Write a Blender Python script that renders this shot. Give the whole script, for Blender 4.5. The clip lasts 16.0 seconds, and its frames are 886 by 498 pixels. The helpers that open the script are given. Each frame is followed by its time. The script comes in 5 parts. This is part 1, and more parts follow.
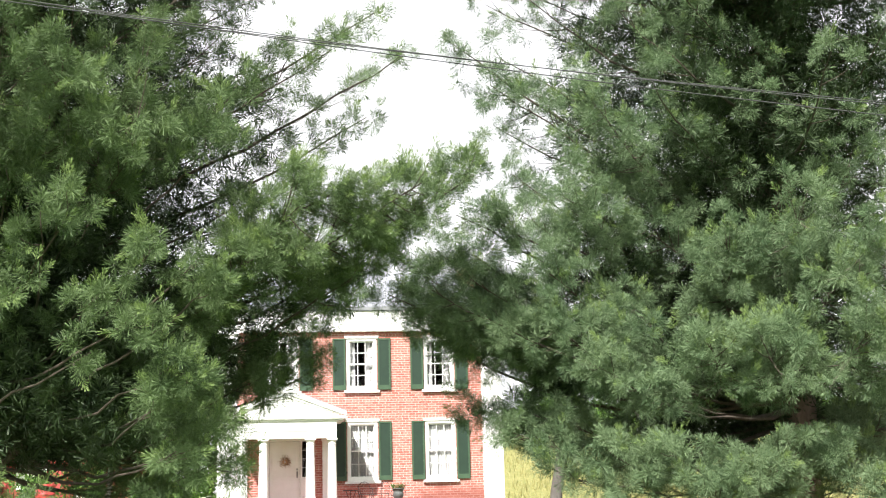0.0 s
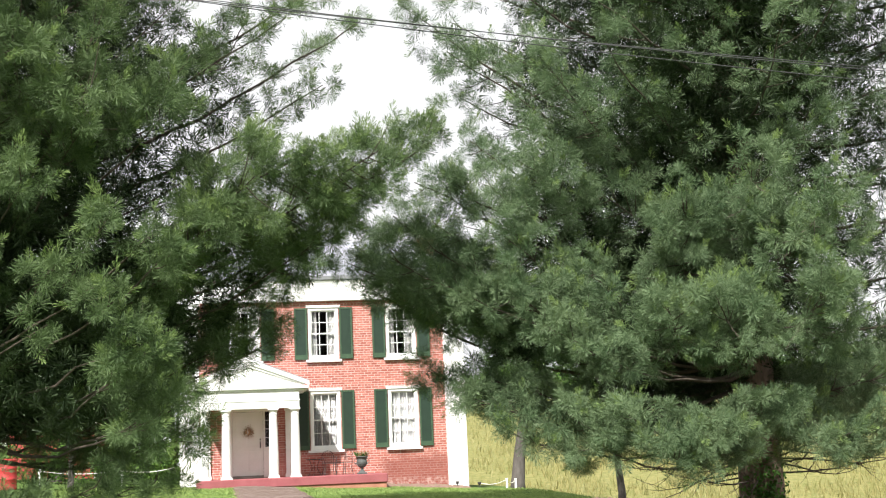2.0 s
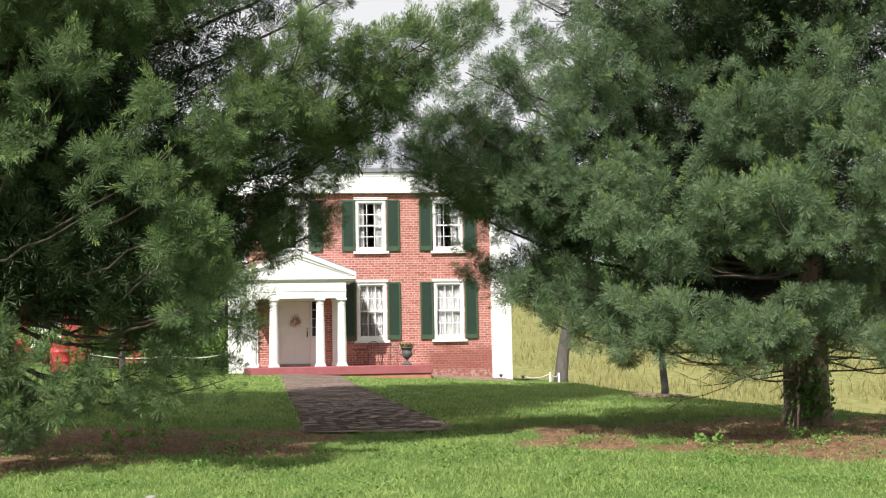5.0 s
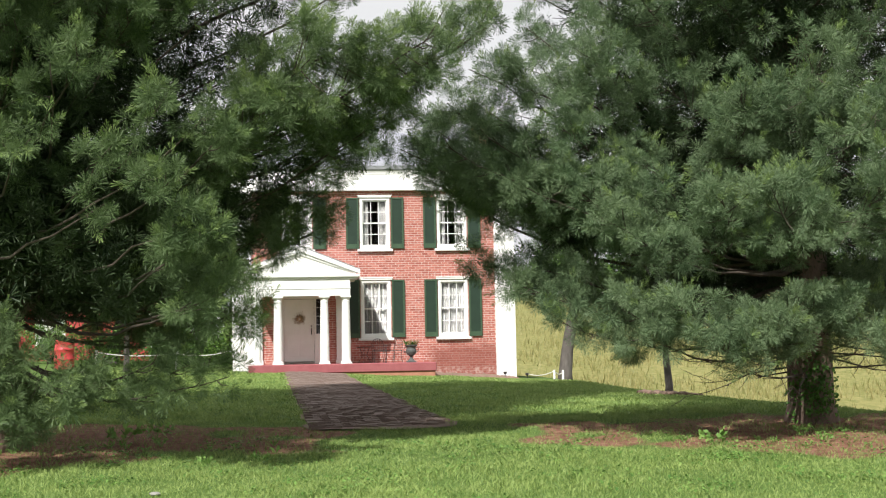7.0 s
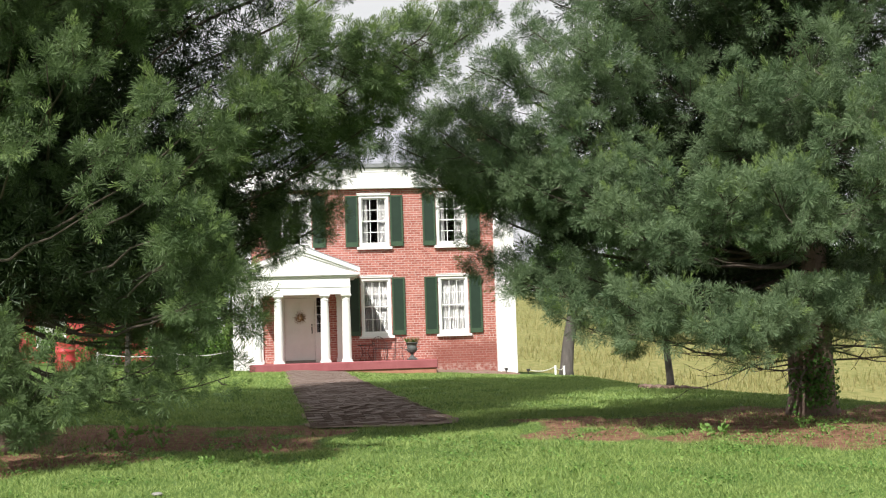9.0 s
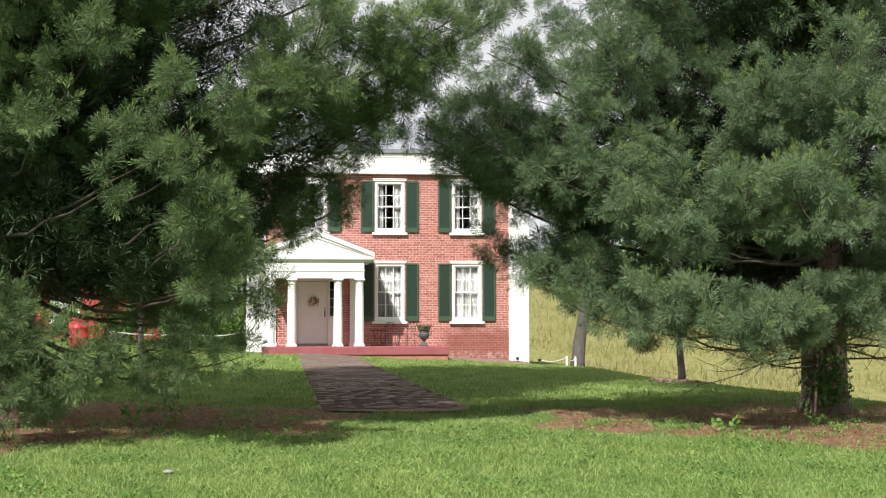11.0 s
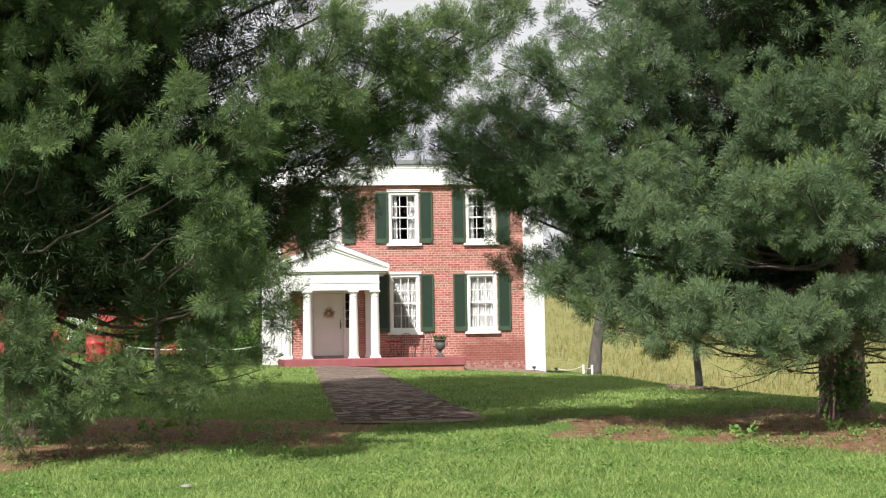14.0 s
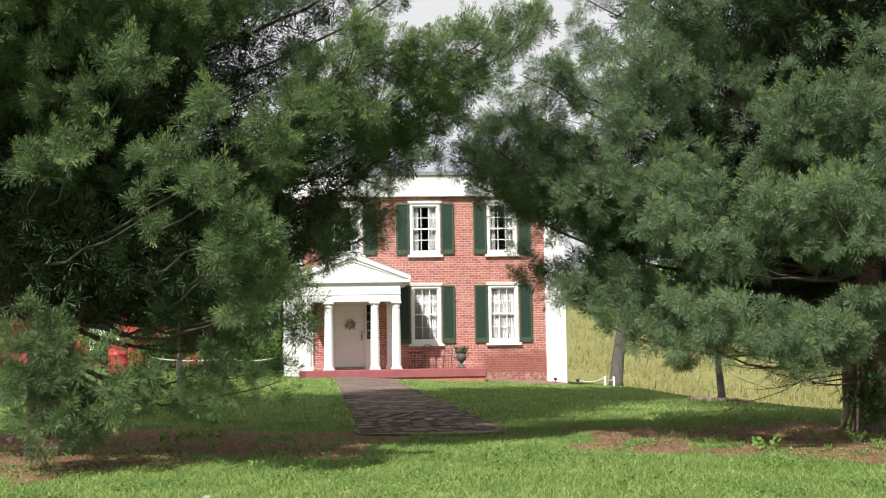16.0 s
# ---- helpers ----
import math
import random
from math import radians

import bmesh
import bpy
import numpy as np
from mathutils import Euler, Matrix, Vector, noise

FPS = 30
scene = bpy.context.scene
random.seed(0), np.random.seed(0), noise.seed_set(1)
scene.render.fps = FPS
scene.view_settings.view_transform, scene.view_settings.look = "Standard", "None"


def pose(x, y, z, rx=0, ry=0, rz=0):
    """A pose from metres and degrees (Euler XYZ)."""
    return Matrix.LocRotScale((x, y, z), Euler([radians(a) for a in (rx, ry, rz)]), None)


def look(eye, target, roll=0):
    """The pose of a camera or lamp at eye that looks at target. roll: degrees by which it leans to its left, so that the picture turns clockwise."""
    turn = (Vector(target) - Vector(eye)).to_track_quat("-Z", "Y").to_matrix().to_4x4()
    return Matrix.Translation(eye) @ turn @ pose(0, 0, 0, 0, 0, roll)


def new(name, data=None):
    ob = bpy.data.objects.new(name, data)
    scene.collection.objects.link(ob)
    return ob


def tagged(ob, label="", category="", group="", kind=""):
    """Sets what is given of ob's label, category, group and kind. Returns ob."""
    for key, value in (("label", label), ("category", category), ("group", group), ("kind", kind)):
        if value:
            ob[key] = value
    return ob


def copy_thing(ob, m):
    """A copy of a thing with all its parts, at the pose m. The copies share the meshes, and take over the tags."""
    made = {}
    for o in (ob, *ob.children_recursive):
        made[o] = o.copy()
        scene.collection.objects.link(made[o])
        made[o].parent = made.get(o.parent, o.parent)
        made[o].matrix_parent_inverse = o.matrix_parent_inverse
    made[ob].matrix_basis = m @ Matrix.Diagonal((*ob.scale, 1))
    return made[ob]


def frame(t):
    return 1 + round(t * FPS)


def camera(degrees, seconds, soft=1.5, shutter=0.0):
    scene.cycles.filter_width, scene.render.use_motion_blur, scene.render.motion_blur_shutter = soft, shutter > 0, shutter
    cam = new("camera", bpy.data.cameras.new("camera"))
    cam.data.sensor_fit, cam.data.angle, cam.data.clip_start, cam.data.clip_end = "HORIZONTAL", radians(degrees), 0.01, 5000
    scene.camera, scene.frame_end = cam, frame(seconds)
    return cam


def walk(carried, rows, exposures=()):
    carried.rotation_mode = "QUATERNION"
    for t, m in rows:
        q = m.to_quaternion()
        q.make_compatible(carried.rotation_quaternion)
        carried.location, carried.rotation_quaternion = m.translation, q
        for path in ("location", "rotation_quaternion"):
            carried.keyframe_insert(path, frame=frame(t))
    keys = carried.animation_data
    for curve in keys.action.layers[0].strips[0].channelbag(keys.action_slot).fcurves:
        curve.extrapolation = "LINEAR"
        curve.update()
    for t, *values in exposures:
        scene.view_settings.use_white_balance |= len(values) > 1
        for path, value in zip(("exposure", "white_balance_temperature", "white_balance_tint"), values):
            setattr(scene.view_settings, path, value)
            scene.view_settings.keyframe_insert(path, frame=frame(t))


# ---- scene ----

cam = camera(38.0, 16.0, soft=1.15)
ROWS = [
    (0.0, -0.0, -0.013, 1.675, 100.671, 1.348, -1.891),
    (0.5, 0.024, -0.012, 1.672, 99.25, 2.649, -3.749),
    (1.0, 0.035, -0.013, 1.671, 99.054, 2.634, -4.131),
    (1.5, 0.038, -0.013, 1.668, 99.179, 2.329, -4.046),
    (2.0, 0.029, -0.011, 1.663, 99.209, 2.386, -3.457),
    (2.5, 0.02, -0.008, 1.653, 98.922, 1.019, -3.367),
    (3.0, 0.023, -0.006, 1.639, 97.799, 0.939, -3.001),
    (3.5, 0.009, -0.003, 1.63, 96.292, 0.847, -2.662),
    (4.0, 0.003, -0.002, 1.624, 95.376, 0.64, -2.037),
    (4.5, 0.004, -0.001, 1.618, 94.713, 0.952, -1.645),
    (7.0, 0.011, -0.0, 1.605, 94.524, 1.084, -1.33),
    (7.5, 0.009, 0.0, 1.6, 94.628, 1.042, -1.366),
    (8.0, 0.016, -0.0, 1.602, 94.563, 1.203, -1.246),
    (8.5, 0.014, -0.0, 1.6, 94.476, 1.561, -1.306),
    (9.0, 0.017, -0.0, 1.601, 94.4, 1.808, -1.283),
    (11.5, -0.008, 0.001, 1.593, 93.806, -0.121, -0.721),
    (12.0, 0.001, 0.001, 1.593, 94.191, 0.537, -0.132),
    (12.5, 0.003, 0.0, 1.595, 94.333, 0.839, 0.02),
    (13.0, 0.003, 0.001, 1.591, 94.441, 1.086, -0.032),
    (13.5, 0.003, 0.001, 1.592, 94.283, 1.006, -0.068),
    (14.0, 0.002, 0.0, 1.597, 94.313, 0.958, -0.058),
    (14.5, 0.0, 0.0, 1.6, 94.496, 0.971, 0.076),
    (15.0, 0.003, -0.0, 1.602, 94.793, 1.12, 0.289),
    (15.5, 0.012, -0.0, 1.601, 94.828, 0.9, 0.54),
    (16.0, 0.004, 0.0, 1.597, 94.832, 0.904, 0.887),
]
walk(cam, [(r[0], pose(*r[1:])) for r in ROWS],
     exposures=[(0.0, 1.38), (1.0, 1.04), (2.0, 0.94), (4.0, 0.71), (7.0, 0.56), (16.0, 0.53)])


# ---- light: high sun behind the viewer, to the side; bright hazy sky ----
SUN_AZ, SUN_EL = radians(-157.0), radians(46.0)     # azimuth from +Y, clockwise
to_sun = Vector((math.sin(SUN_AZ) * math.cos(SUN_EL), math.cos(SUN_AZ) * math.cos(SUN_EL), math.sin(SUN_EL)))
world = bpy.data.worlds.new("sky")
scene.world = world
world.use_nodes = True
wt = world.node_tree
wt.nodes.clear()
w_out = wt.nodes.new("ShaderNodeOutputWorld")
w_bg = wt.nodes.new("ShaderNodeBackground")
w_sky = wt.nodes.new("ShaderNodeTexSky")
w_sky.sky_type = "NISHITA"
w_sky.sun_disc = False
w_sky.sun_elevation, w_sky.sun_rotation = SUN_EL, SUN_AZ
w_noise = wt.nodes.new("ShaderNodeTexNoise")
w_noise.inputs["Scale"].default_value, w_noise.inputs["Detail"].default_value = 2.3, 6.0
w_ramp = wt.nodes.new("ShaderNodeValToRGB")
w_ramp.color_ramp.elements[0].position, w_ramp.color_ramp.elements[1].position = 0.28, 0.37
w_mix = wt.nodes.new("ShaderNodeMixRGB")
w_mix.inputs[2].default_value = (22.8, 23.0, 23.4, 1)
wt.links.new(w_noise.outputs["Fac"], w_ramp.inputs[0])
wt.links.new(w_ramp.outputs[0], w_mix.inputs[0])
wt.links.new(w_sky.outputs[0], w_mix.inputs[1])
wt.links.new(w_mix.outputs[0], w_bg.inputs[0])
w_bg.inputs[1].default_value = 0.025
wt.links.new(w_bg.outputs[0], w_out.inputs[0])

sun_data = bpy.data.lights.new("sun", "SUN")
sun_data.energy, sun_data.angle, sun_data.color = 5.0, radians(0.6), (1.0, 0.97, 0.93)
sun = new("sun", sun_data)
sun.matrix_world = look(to_sun * 60, (0, 0, 0))


# ---- materials ----
def mat(name, base, other=None, scale=4.0, rough=0.75, bump=0.0, bump_scale=None, metal=0.0, fine=None, stretch=(1, 1, 1), random_amount=0.0):
    """A surface of two mixed colours with a coarse and a fine variation, and a relief."""
    m = bpy.data.materials.new(name)
    m.use_nodes = True
    nt = m.node_tree
    p = nt.nodes["Principled BSDF"]
    p.inputs["Roughness"].default_value, p.inputs["Metallic"].default_value = rough, metal
    other = other or [c * 0.78 for c in base]
    co = nt.nodes.new("ShaderNodeTexCoord")
    mp = nt.nodes.new("ShaderNodeMapping")
    mp.inputs["Scale"].default_value = stretch
    nt.links.new(co.outputs["Object"], mp.inputs[0])
    n1 = nt.nodes.new("ShaderNodeTexNoise")
    n1.inputs["Scale"].default_value, n1.inputs["Detail"].default_value = scale, 5.0
    n2 = nt.nodes.new("ShaderNodeTexNoise")
    n2.inputs["Scale"].default_value, n2.inputs["Detail"].default_value = fine or scale * 9, 3.0
    nt.links.new(mp.outputs[0], n1.inputs["Vector"])
    nt.links.new(mp.outputs[0], n2.inputs["Vector"])
    add = nt.nodes.new("ShaderNodeMath")
    add.operation = "MULTIPLY_ADD"
    add.inputs[1].default_value = 0.45
    nt.links.new(n2.outputs["Fac"], add.inputs[0])
    nt.links.new(n1.outputs["Fac"], add.inputs[2])
    last = add.outputs[0]
    if random_amount:
        info = nt.nodes.new("ShaderNodeObjectInfo")
        geo = nt.nodes.new("ShaderNodeNewGeometry")
        both = nt.nodes.new("ShaderNodeMath")
        both.operation = "ADD"
        nt.links.new(info.outputs["Random"], both.inputs[0])
        nt.links.new(geo.outputs["Random Per Island"], both.inputs[1])
        fr = nt.nodes.new("ShaderNodeMath")
        fr.operation = "FRACT"
        nt.links.new(both.outputs[0], fr.inputs[0])
        r2 = nt.nodes.new("ShaderNodeMath")
        r2.operation = "MULTIPLY_ADD"
        r2.inputs[1].default_value = random_amount
        nt.links.new(fr.outputs[0], r2.inputs[0])
        sub = nt.nodes.new("ShaderNodeMath")
        sub.operation = "SUBTRACT"
        nt.links.new(last, sub.inputs[0])
        sub.inputs[1].default_value = random_amount / 2
        nt.links.new(sub.outputs[0], r2.inputs[2])
        last = r2.outputs[0]
    ramp = nt.nodes.new("ShaderNodeValToRGB")
    ramp.color_ramp.elements[0].position, ramp.color_ramp.elements[1].position = 0.42, 0.98
    ramp.color_ramp.elements[0].color, ramp.color_ramp.elements[1].color = (*base, 1), (*other, 1)
    nt.links.new(last, ramp.inputs[0])
    nt.links.new(ramp.outputs[0], p.inputs["Base Color"])
    if bump:
        b = nt.nodes.new("ShaderNodeBump")
        b.inputs["Strength"].default_value, b.inputs["Distance"].default_value = bump, 0.02
        n3 = nt.nodes.new("ShaderNodeTexNoise")
        n3.inputs["Scale"].default_value, n3.inputs["Detail"].default_value = bump_scale or scale * 6, 4.0
        nt.links.new(mp.outputs[0], n3.inputs["Vector"])
        nt.links.new(n3.outputs["Fac"], b.inputs["Height"])
        nt.links.new(b.outputs[0], p.inputs["Normal"])
    return m


def leaf_mat(name, base, other, through_amount=0.35, rough=0.55):
    """Foliage: each leaf a little different, some light passing through."""
    m = bpy.data.materials.new(name)
    m.use_nodes = True
    nt = m.node_tree
    p = nt.nodes["Principled BSDF"]
    p.inputs["Roughness"].default_value = rough
    p.inputs["Specular IOR Level"].default_value = 0.3
    geo = nt.nodes.new("ShaderNodeNewGeometry")
    co = nt.nodes.new("ShaderNodeTexCoord")
    n1 = nt.nodes.new("ShaderNodeTexNoise")
    n1.inputs["Scale"].default_value = 1.7
    nt.links.new(co.outputs["Object"], n1.inputs["Vector"])
    avg = nt.nodes.new("ShaderNodeMath")
    avg.operation = "MULTIPLY_ADD"
    avg.inputs[1].default_value = 0.6
    nt.links.new(geo.outputs["Random Per Island"], avg.inputs[0])
    nt.links.new(n1.outputs["Fac"], avg.inputs[2])
    ramp = nt.nodes.new("ShaderNodeValToRGB")
    ramp.color_ramp.elements[0].position, ramp.color_ramp.elements[1].position = 0.4, 1.1 - 0.1
    ramp.color_ramp.elements[0].color, ramp.color_ramp.elements[1].color = (*base, 1), (*other, 1)
    nt.links.new(avg.outputs[0], ramp.inputs[0])
    nt.links.new(ramp.outputs[0], p.inputs["Base Color"])
    tr = nt.nodes.new("ShaderNodeBsdfTranslucent")
    nt.links.new(ramp.outputs[0], tr.inputs["Color"])
    mix = nt.nodes.new("ShaderNodeMixShader")
    mix.inputs[0].default_value = through_amount
    nt.links.new(p.outputs[0], mix.inputs[1])
    nt.links.new(tr.outputs[0], mix.inputs[2])
    nt.links.new(mix.outputs[0], nt.nodes["Material Output"].inputs["Surface"])
    return m


M_NEEDLE = leaf_mat("pine_needles", (0.038, 0.074, 0.026), (0.142, 0.206, 0.084), 0.16)
M_NEEDLE_BLUE = leaf_mat("blue_green_pine_needles", (0.044, 0.088, 0.038), (0.172, 0.240, 0.122), 0.16)
M_NEW = leaf_mat("new_pine_growth", (0.12, 0.19, 0.055), (0.21, 0.29, 0.10), 0.3)
# older needles, darkened so the shade inside the crown is in the colour
M_NEEDLE_SHADED = leaf_mat("older_pine_needles_shaded", (0.016, 0.034, 0.013), (0.052, 0.080, 0.032), 0.08)
M_LEAF = leaf_mat("broad_leaves", (0.09, 0.19, 0.035), (0.17, 0.30, 0.06), 0.4)
M_LEAF_DARK = leaf_mat("dark_leaves", (0.035, 0.085, 0.02), (0.08, 0.15, 0.035), 0.3)
M_IVY = leaf_mat("ivy_leaves", (0.05, 0.13, 0.025), (0.10, 0.21, 0.04), 0.25)
M_WEED = leaf_mat("weed_leaves", (0.12, 0.24, 0.05), (0.22, 0.36, 0.09), 0.35)
M_BLADE = leaf_mat("grass_blades", (0.105, 0.19, 0.040), (0.285, 0.37, 0.11), 0.25)
M_DRY = leaf_mat("dry_meadow_grass", (0.16, 0.175, 0.058), (0.28, 0.25, 0.10), 0.2)
M_BARK = mat("pine_bark", (0.10, 0.065, 0.048), (0.19, 0.135, 0.105), 9, 0.9, 0.9, 30, stretch=(1, 1, 0.3))
M_BARK_GREY = mat("grey_bark", (0.055, 0.048, 0.042), (0.125, 0.11, 0.098), 9, 0.9, 0.8, 30, stretch=(1, 1, 0.3))
M_TWIG = mat("twig_bark", (0.045, 0.034, 0.026), (0.09, 0.07, 0.054), 14, 0.9, 0.4)
M_WHITE = mat("white_paint", (0.80, 0.80, 0.78), (0.72, 0.72, 0.69), 2.2, 0.5, 0.08, 60)
M_MORTAR = mat("mortar", (0.45, 0.345, 0.31), (0.60, 0.49, 0.45), 3, 0.95, 0.5, 80)
M_BRICK = mat("red_brick", (0.30, 0.085, 0.062), (0.45, 0.165, 0.128), 1.1, 0.88, 0.4, 90, random_amount=0.62)


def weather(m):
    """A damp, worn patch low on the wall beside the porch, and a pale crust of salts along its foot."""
    nt = m.node_tree
    p = nt.nodes["Principled BSDF"]
    colour = p.inputs["Base Color"].links[0].from_socket
    geo = nt.nodes.new("ShaderNodeNewGeometry")
    xyz = nt.nodes.new("ShaderNodeSeparateXYZ")
    nt.links.new(geo.outputs["Position"], xyz.inputs[0])
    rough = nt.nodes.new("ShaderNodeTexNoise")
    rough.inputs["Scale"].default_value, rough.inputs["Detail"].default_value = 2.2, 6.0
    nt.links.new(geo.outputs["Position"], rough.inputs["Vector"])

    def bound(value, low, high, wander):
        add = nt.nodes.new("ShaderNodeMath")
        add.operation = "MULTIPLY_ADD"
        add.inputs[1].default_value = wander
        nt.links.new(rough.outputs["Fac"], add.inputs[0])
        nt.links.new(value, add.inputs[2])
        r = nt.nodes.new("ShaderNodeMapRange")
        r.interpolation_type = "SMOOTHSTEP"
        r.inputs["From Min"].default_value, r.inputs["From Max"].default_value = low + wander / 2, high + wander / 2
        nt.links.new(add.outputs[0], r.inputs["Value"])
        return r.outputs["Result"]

    def times(u, v):
        k = nt.nodes.new("ShaderNodeMath")
        k.operation = "MULTIPLY"
        nt.links.new(u, k.inputs[0])
        if isinstance(v, float):
            k.inputs[1].default_value = v
        else:
            nt.links.new(v, k.inputs[1])
        return k.outputs[0]

    def over(under, mask, tint):
        mix = nt.nodes.new("ShaderNodeMix")
        mix.data_type = "RGBA"
        nt.links.new(mask, mix.inputs["Factor"])
        nt.links.new(under, mix.inputs["A"])
        mix.inputs["B"].default_value = (*tint, 1)
        return mix.outputs["Result"]

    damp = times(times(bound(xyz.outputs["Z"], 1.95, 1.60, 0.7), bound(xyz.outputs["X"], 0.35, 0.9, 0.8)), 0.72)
    crust = times(times(bound(xyz.outputs["Z"], 1.14, 0.98, 0.35), bound(xyz.outputs["X"], 0.2, 0.5, 0.4)), 0.35)
    crumbs = nt.nodes.new("ShaderNodeTexNoise")
    crumbs.inputs["Scale"].default_value = 9.0
    nt.links.new(geo.outputs["Position"], crumbs.inputs["Vector"])
    r = nt.nodes.new("ShaderNodeMapRange")
    r.inputs["From Min"].default_value, r.inputs["From Max"].default_value = 0.45, 0.62
    nt.links.new(crumbs.outputs["Fac"], r.inputs["Value"])
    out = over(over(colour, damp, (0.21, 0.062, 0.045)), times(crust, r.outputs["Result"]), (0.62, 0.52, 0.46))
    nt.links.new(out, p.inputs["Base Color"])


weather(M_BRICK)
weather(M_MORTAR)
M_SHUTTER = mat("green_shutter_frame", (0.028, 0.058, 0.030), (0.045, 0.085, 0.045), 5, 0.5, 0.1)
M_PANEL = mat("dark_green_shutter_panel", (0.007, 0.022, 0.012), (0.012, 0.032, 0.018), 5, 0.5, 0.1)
M_RED_FLOOR = mat("red_painted_floor", (0.23, 0.055, 0.062), (0.30, 0.09, 0.095), 3, 0.7, 0.2)
M_ROOF = mat("grey_metal_roof", (0.27, 0.28, 0.32), (0.35, 0.36, 0.39), 2, 0.45, 0.05, metal=0.3)
M_GUTTER = mat("dark_gutter", (0.22, 0.23, 0.24), (0.32, 0.33, 0.34), 4, 0.5, 0.1)
M_IRON = mat("black_iron", (0.018, 0.018, 0.02), (0.05, 0.045, 0.04), 18, 0.55, 0.2)
M_URN = mat("weathered_iron_urn", (0.045, 0.05, 0.048), (0.10, 0.105, 0.10), 12, 0.7, 0.3)
M_CURTAIN = mat("lace_curtain", (0.50, 0.49, 0.48), (0.34, 0.335, 0.33), 6, 0.9, 0.1, stretch=(3, 1, 0.2))
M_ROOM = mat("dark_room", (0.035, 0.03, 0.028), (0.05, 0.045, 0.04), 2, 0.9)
M_PATH = mat("worn_paving_brick", (0.135, 0.092, 0.076), (0.205, 0.155, 0.13), 1.6, 0.92, 0.4, 40, random_amount=0.14)
M_PATH_BED = mat("sandy_soil", (0.15, 0.095, 0.07), (0.22, 0.15, 0.115), 3, 0.95, 0.6, 40)
M_BARN = mat("red_barn_boards", (0.30, 0.04, 0.036), (0.40, 0.065, 0.055), 3, 0.75, 0.2, stretch=(4, 4, 0.4))
M_RED = mat("red_enamel", (0.42, 0.03, 0.04), (0.50, 0.06, 0.06), 4, 0.4)
M_WREATH = mat("dried_wreath", (0.16, 0.10, 0.05), (0.36, 0.24, 0.12), 24, 0.95, 0.5)
M_FLOWER = mat("dried_flower", (0.50, 0.28, 0.14), (0.62, 0.42, 0.25), 24, 0.9)
M_WIRE = mat("wire_jacket", (0.03, 0.03, 0.032), (0.05, 0.05, 0.05), 5, 0.6)
M_ROPE = mat("white_rope", (0.66, 0.65, 0.60), (0.5, 0.49, 0.45), 20, 0.9)
M_STONE = mat("pale_stone", (0.20, 0.195, 0.175), (0.30, 0.29, 0.26), 14, 0.9, 0.4)
M_CHIMNEY = mat("chimney_brick", (0.30, 0.12, 0.08), (0.42, 0.2, 0.13), 5, 0.9, 0.5)
M_PLASTIC = mat("solar_panel", (0.03, 0.035, 0.06), (0.06, 0.07, 0.10), 12, 0.25)

M_GLASS = bpy.data.materials.new("window_glass")
M_GLASS.use_nodes = True
_p = M_GLASS.node_tree.nodes["Principled BSDF"]
_p.inputs["Transmission Weight"].default_value = 1.0
_p.inputs["Roughness"].default_value = 0.02
_p.inputs["IOR"].default_value = 1.3
_p.inputs["Base Color"].default_value = (0.96, 0.97, 0.97, 1)


# ---- building blocks ----
def part(name, bm, material, parent=None, label="", smooth=False):
    """A bmesh as one mesh object, under a thing or a part."""
    me = bpy.data.meshes.new(name)
    bm.normal_update()
    bm.to_mesh(me)
    bm.free()
    me.materials.append(material)
    if smooth:
        for poly in me.polygons:
            poly.use_smooth = True
    ob = new(name, me)
    ob.parent = parent
    return tagged(ob, label)


def thing(name, place=(0, 0, 0), turn=0.0, label="", category="", group="", kind=""):
    ob = new(name)
    ob.empty_display_size = 0.2
    ob.location, ob.rotation_euler = place, (0, 0, radians(turn))
    return tagged(ob, label, category, group, kind)


def box(bm, x0, x1, y0, y1, z0, z1, bevel=0.0):
    """Adds a block, its edges eased by bevel."""
    made = bmesh.ops.create_cube(bm, size=1.0, matrix=Matrix.LocRotScale(((x0 + x1) / 2, (y0 + y1) / 2, (z0 + z1) / 2), None, (x1 - x0, y1 - y0, z1 - z0)))
    if bevel:
        edges = list({e for v in made["verts"] for e in v.link_edges})
        bmesh.ops.bevel(bm, geom=edges, offset=bevel, segments=1, affect="EDGES")
    return bm


def boxes(*rows, bevel=0.0):
    bm = bmesh.new()
    for r in rows:
        box(bm, *r, bevel=bevel)
    return bm


def prism(bm, outline, y0, y1):
    """Extrudes an outline in x and z from y0 to y1."""
    front = [bm.verts.new((x, y0, z)) for x, z in outline]
    back = [bm.verts.new((x, y1, z)) for x, z in outline]
    bm.faces.new(front)
    bm.faces.new(back[::-1])
    for i in range(len(outline)):
        j = (i + 1) % len(outline)
        bm.faces.new((front[j], front[i], back[i], back[j]))
    return bm


def lathe(bm, profile, sides=20, centre=(0, 0)):
    """Turns a profile of (radius, height) round an upright axis."""
    rings = []
    for r, z in profile:
        rings.append([bm.verts.new((centre[0] + r * math.cos(2 * math.pi * k / sides), centre[1] + r * math.sin(2 * math.pi * k / sides), z)) for k in range(sides)])
    for a, b in zip(rings, rings[1:]):
        for k in range(sides):
            bm.faces.new((a[k], a[(k + 1) % sides], b[(k + 1) % sides], b[k]))
    bm.faces.new(rings[0][::-1])
    bm.faces.new(rings[-1])
    return bm


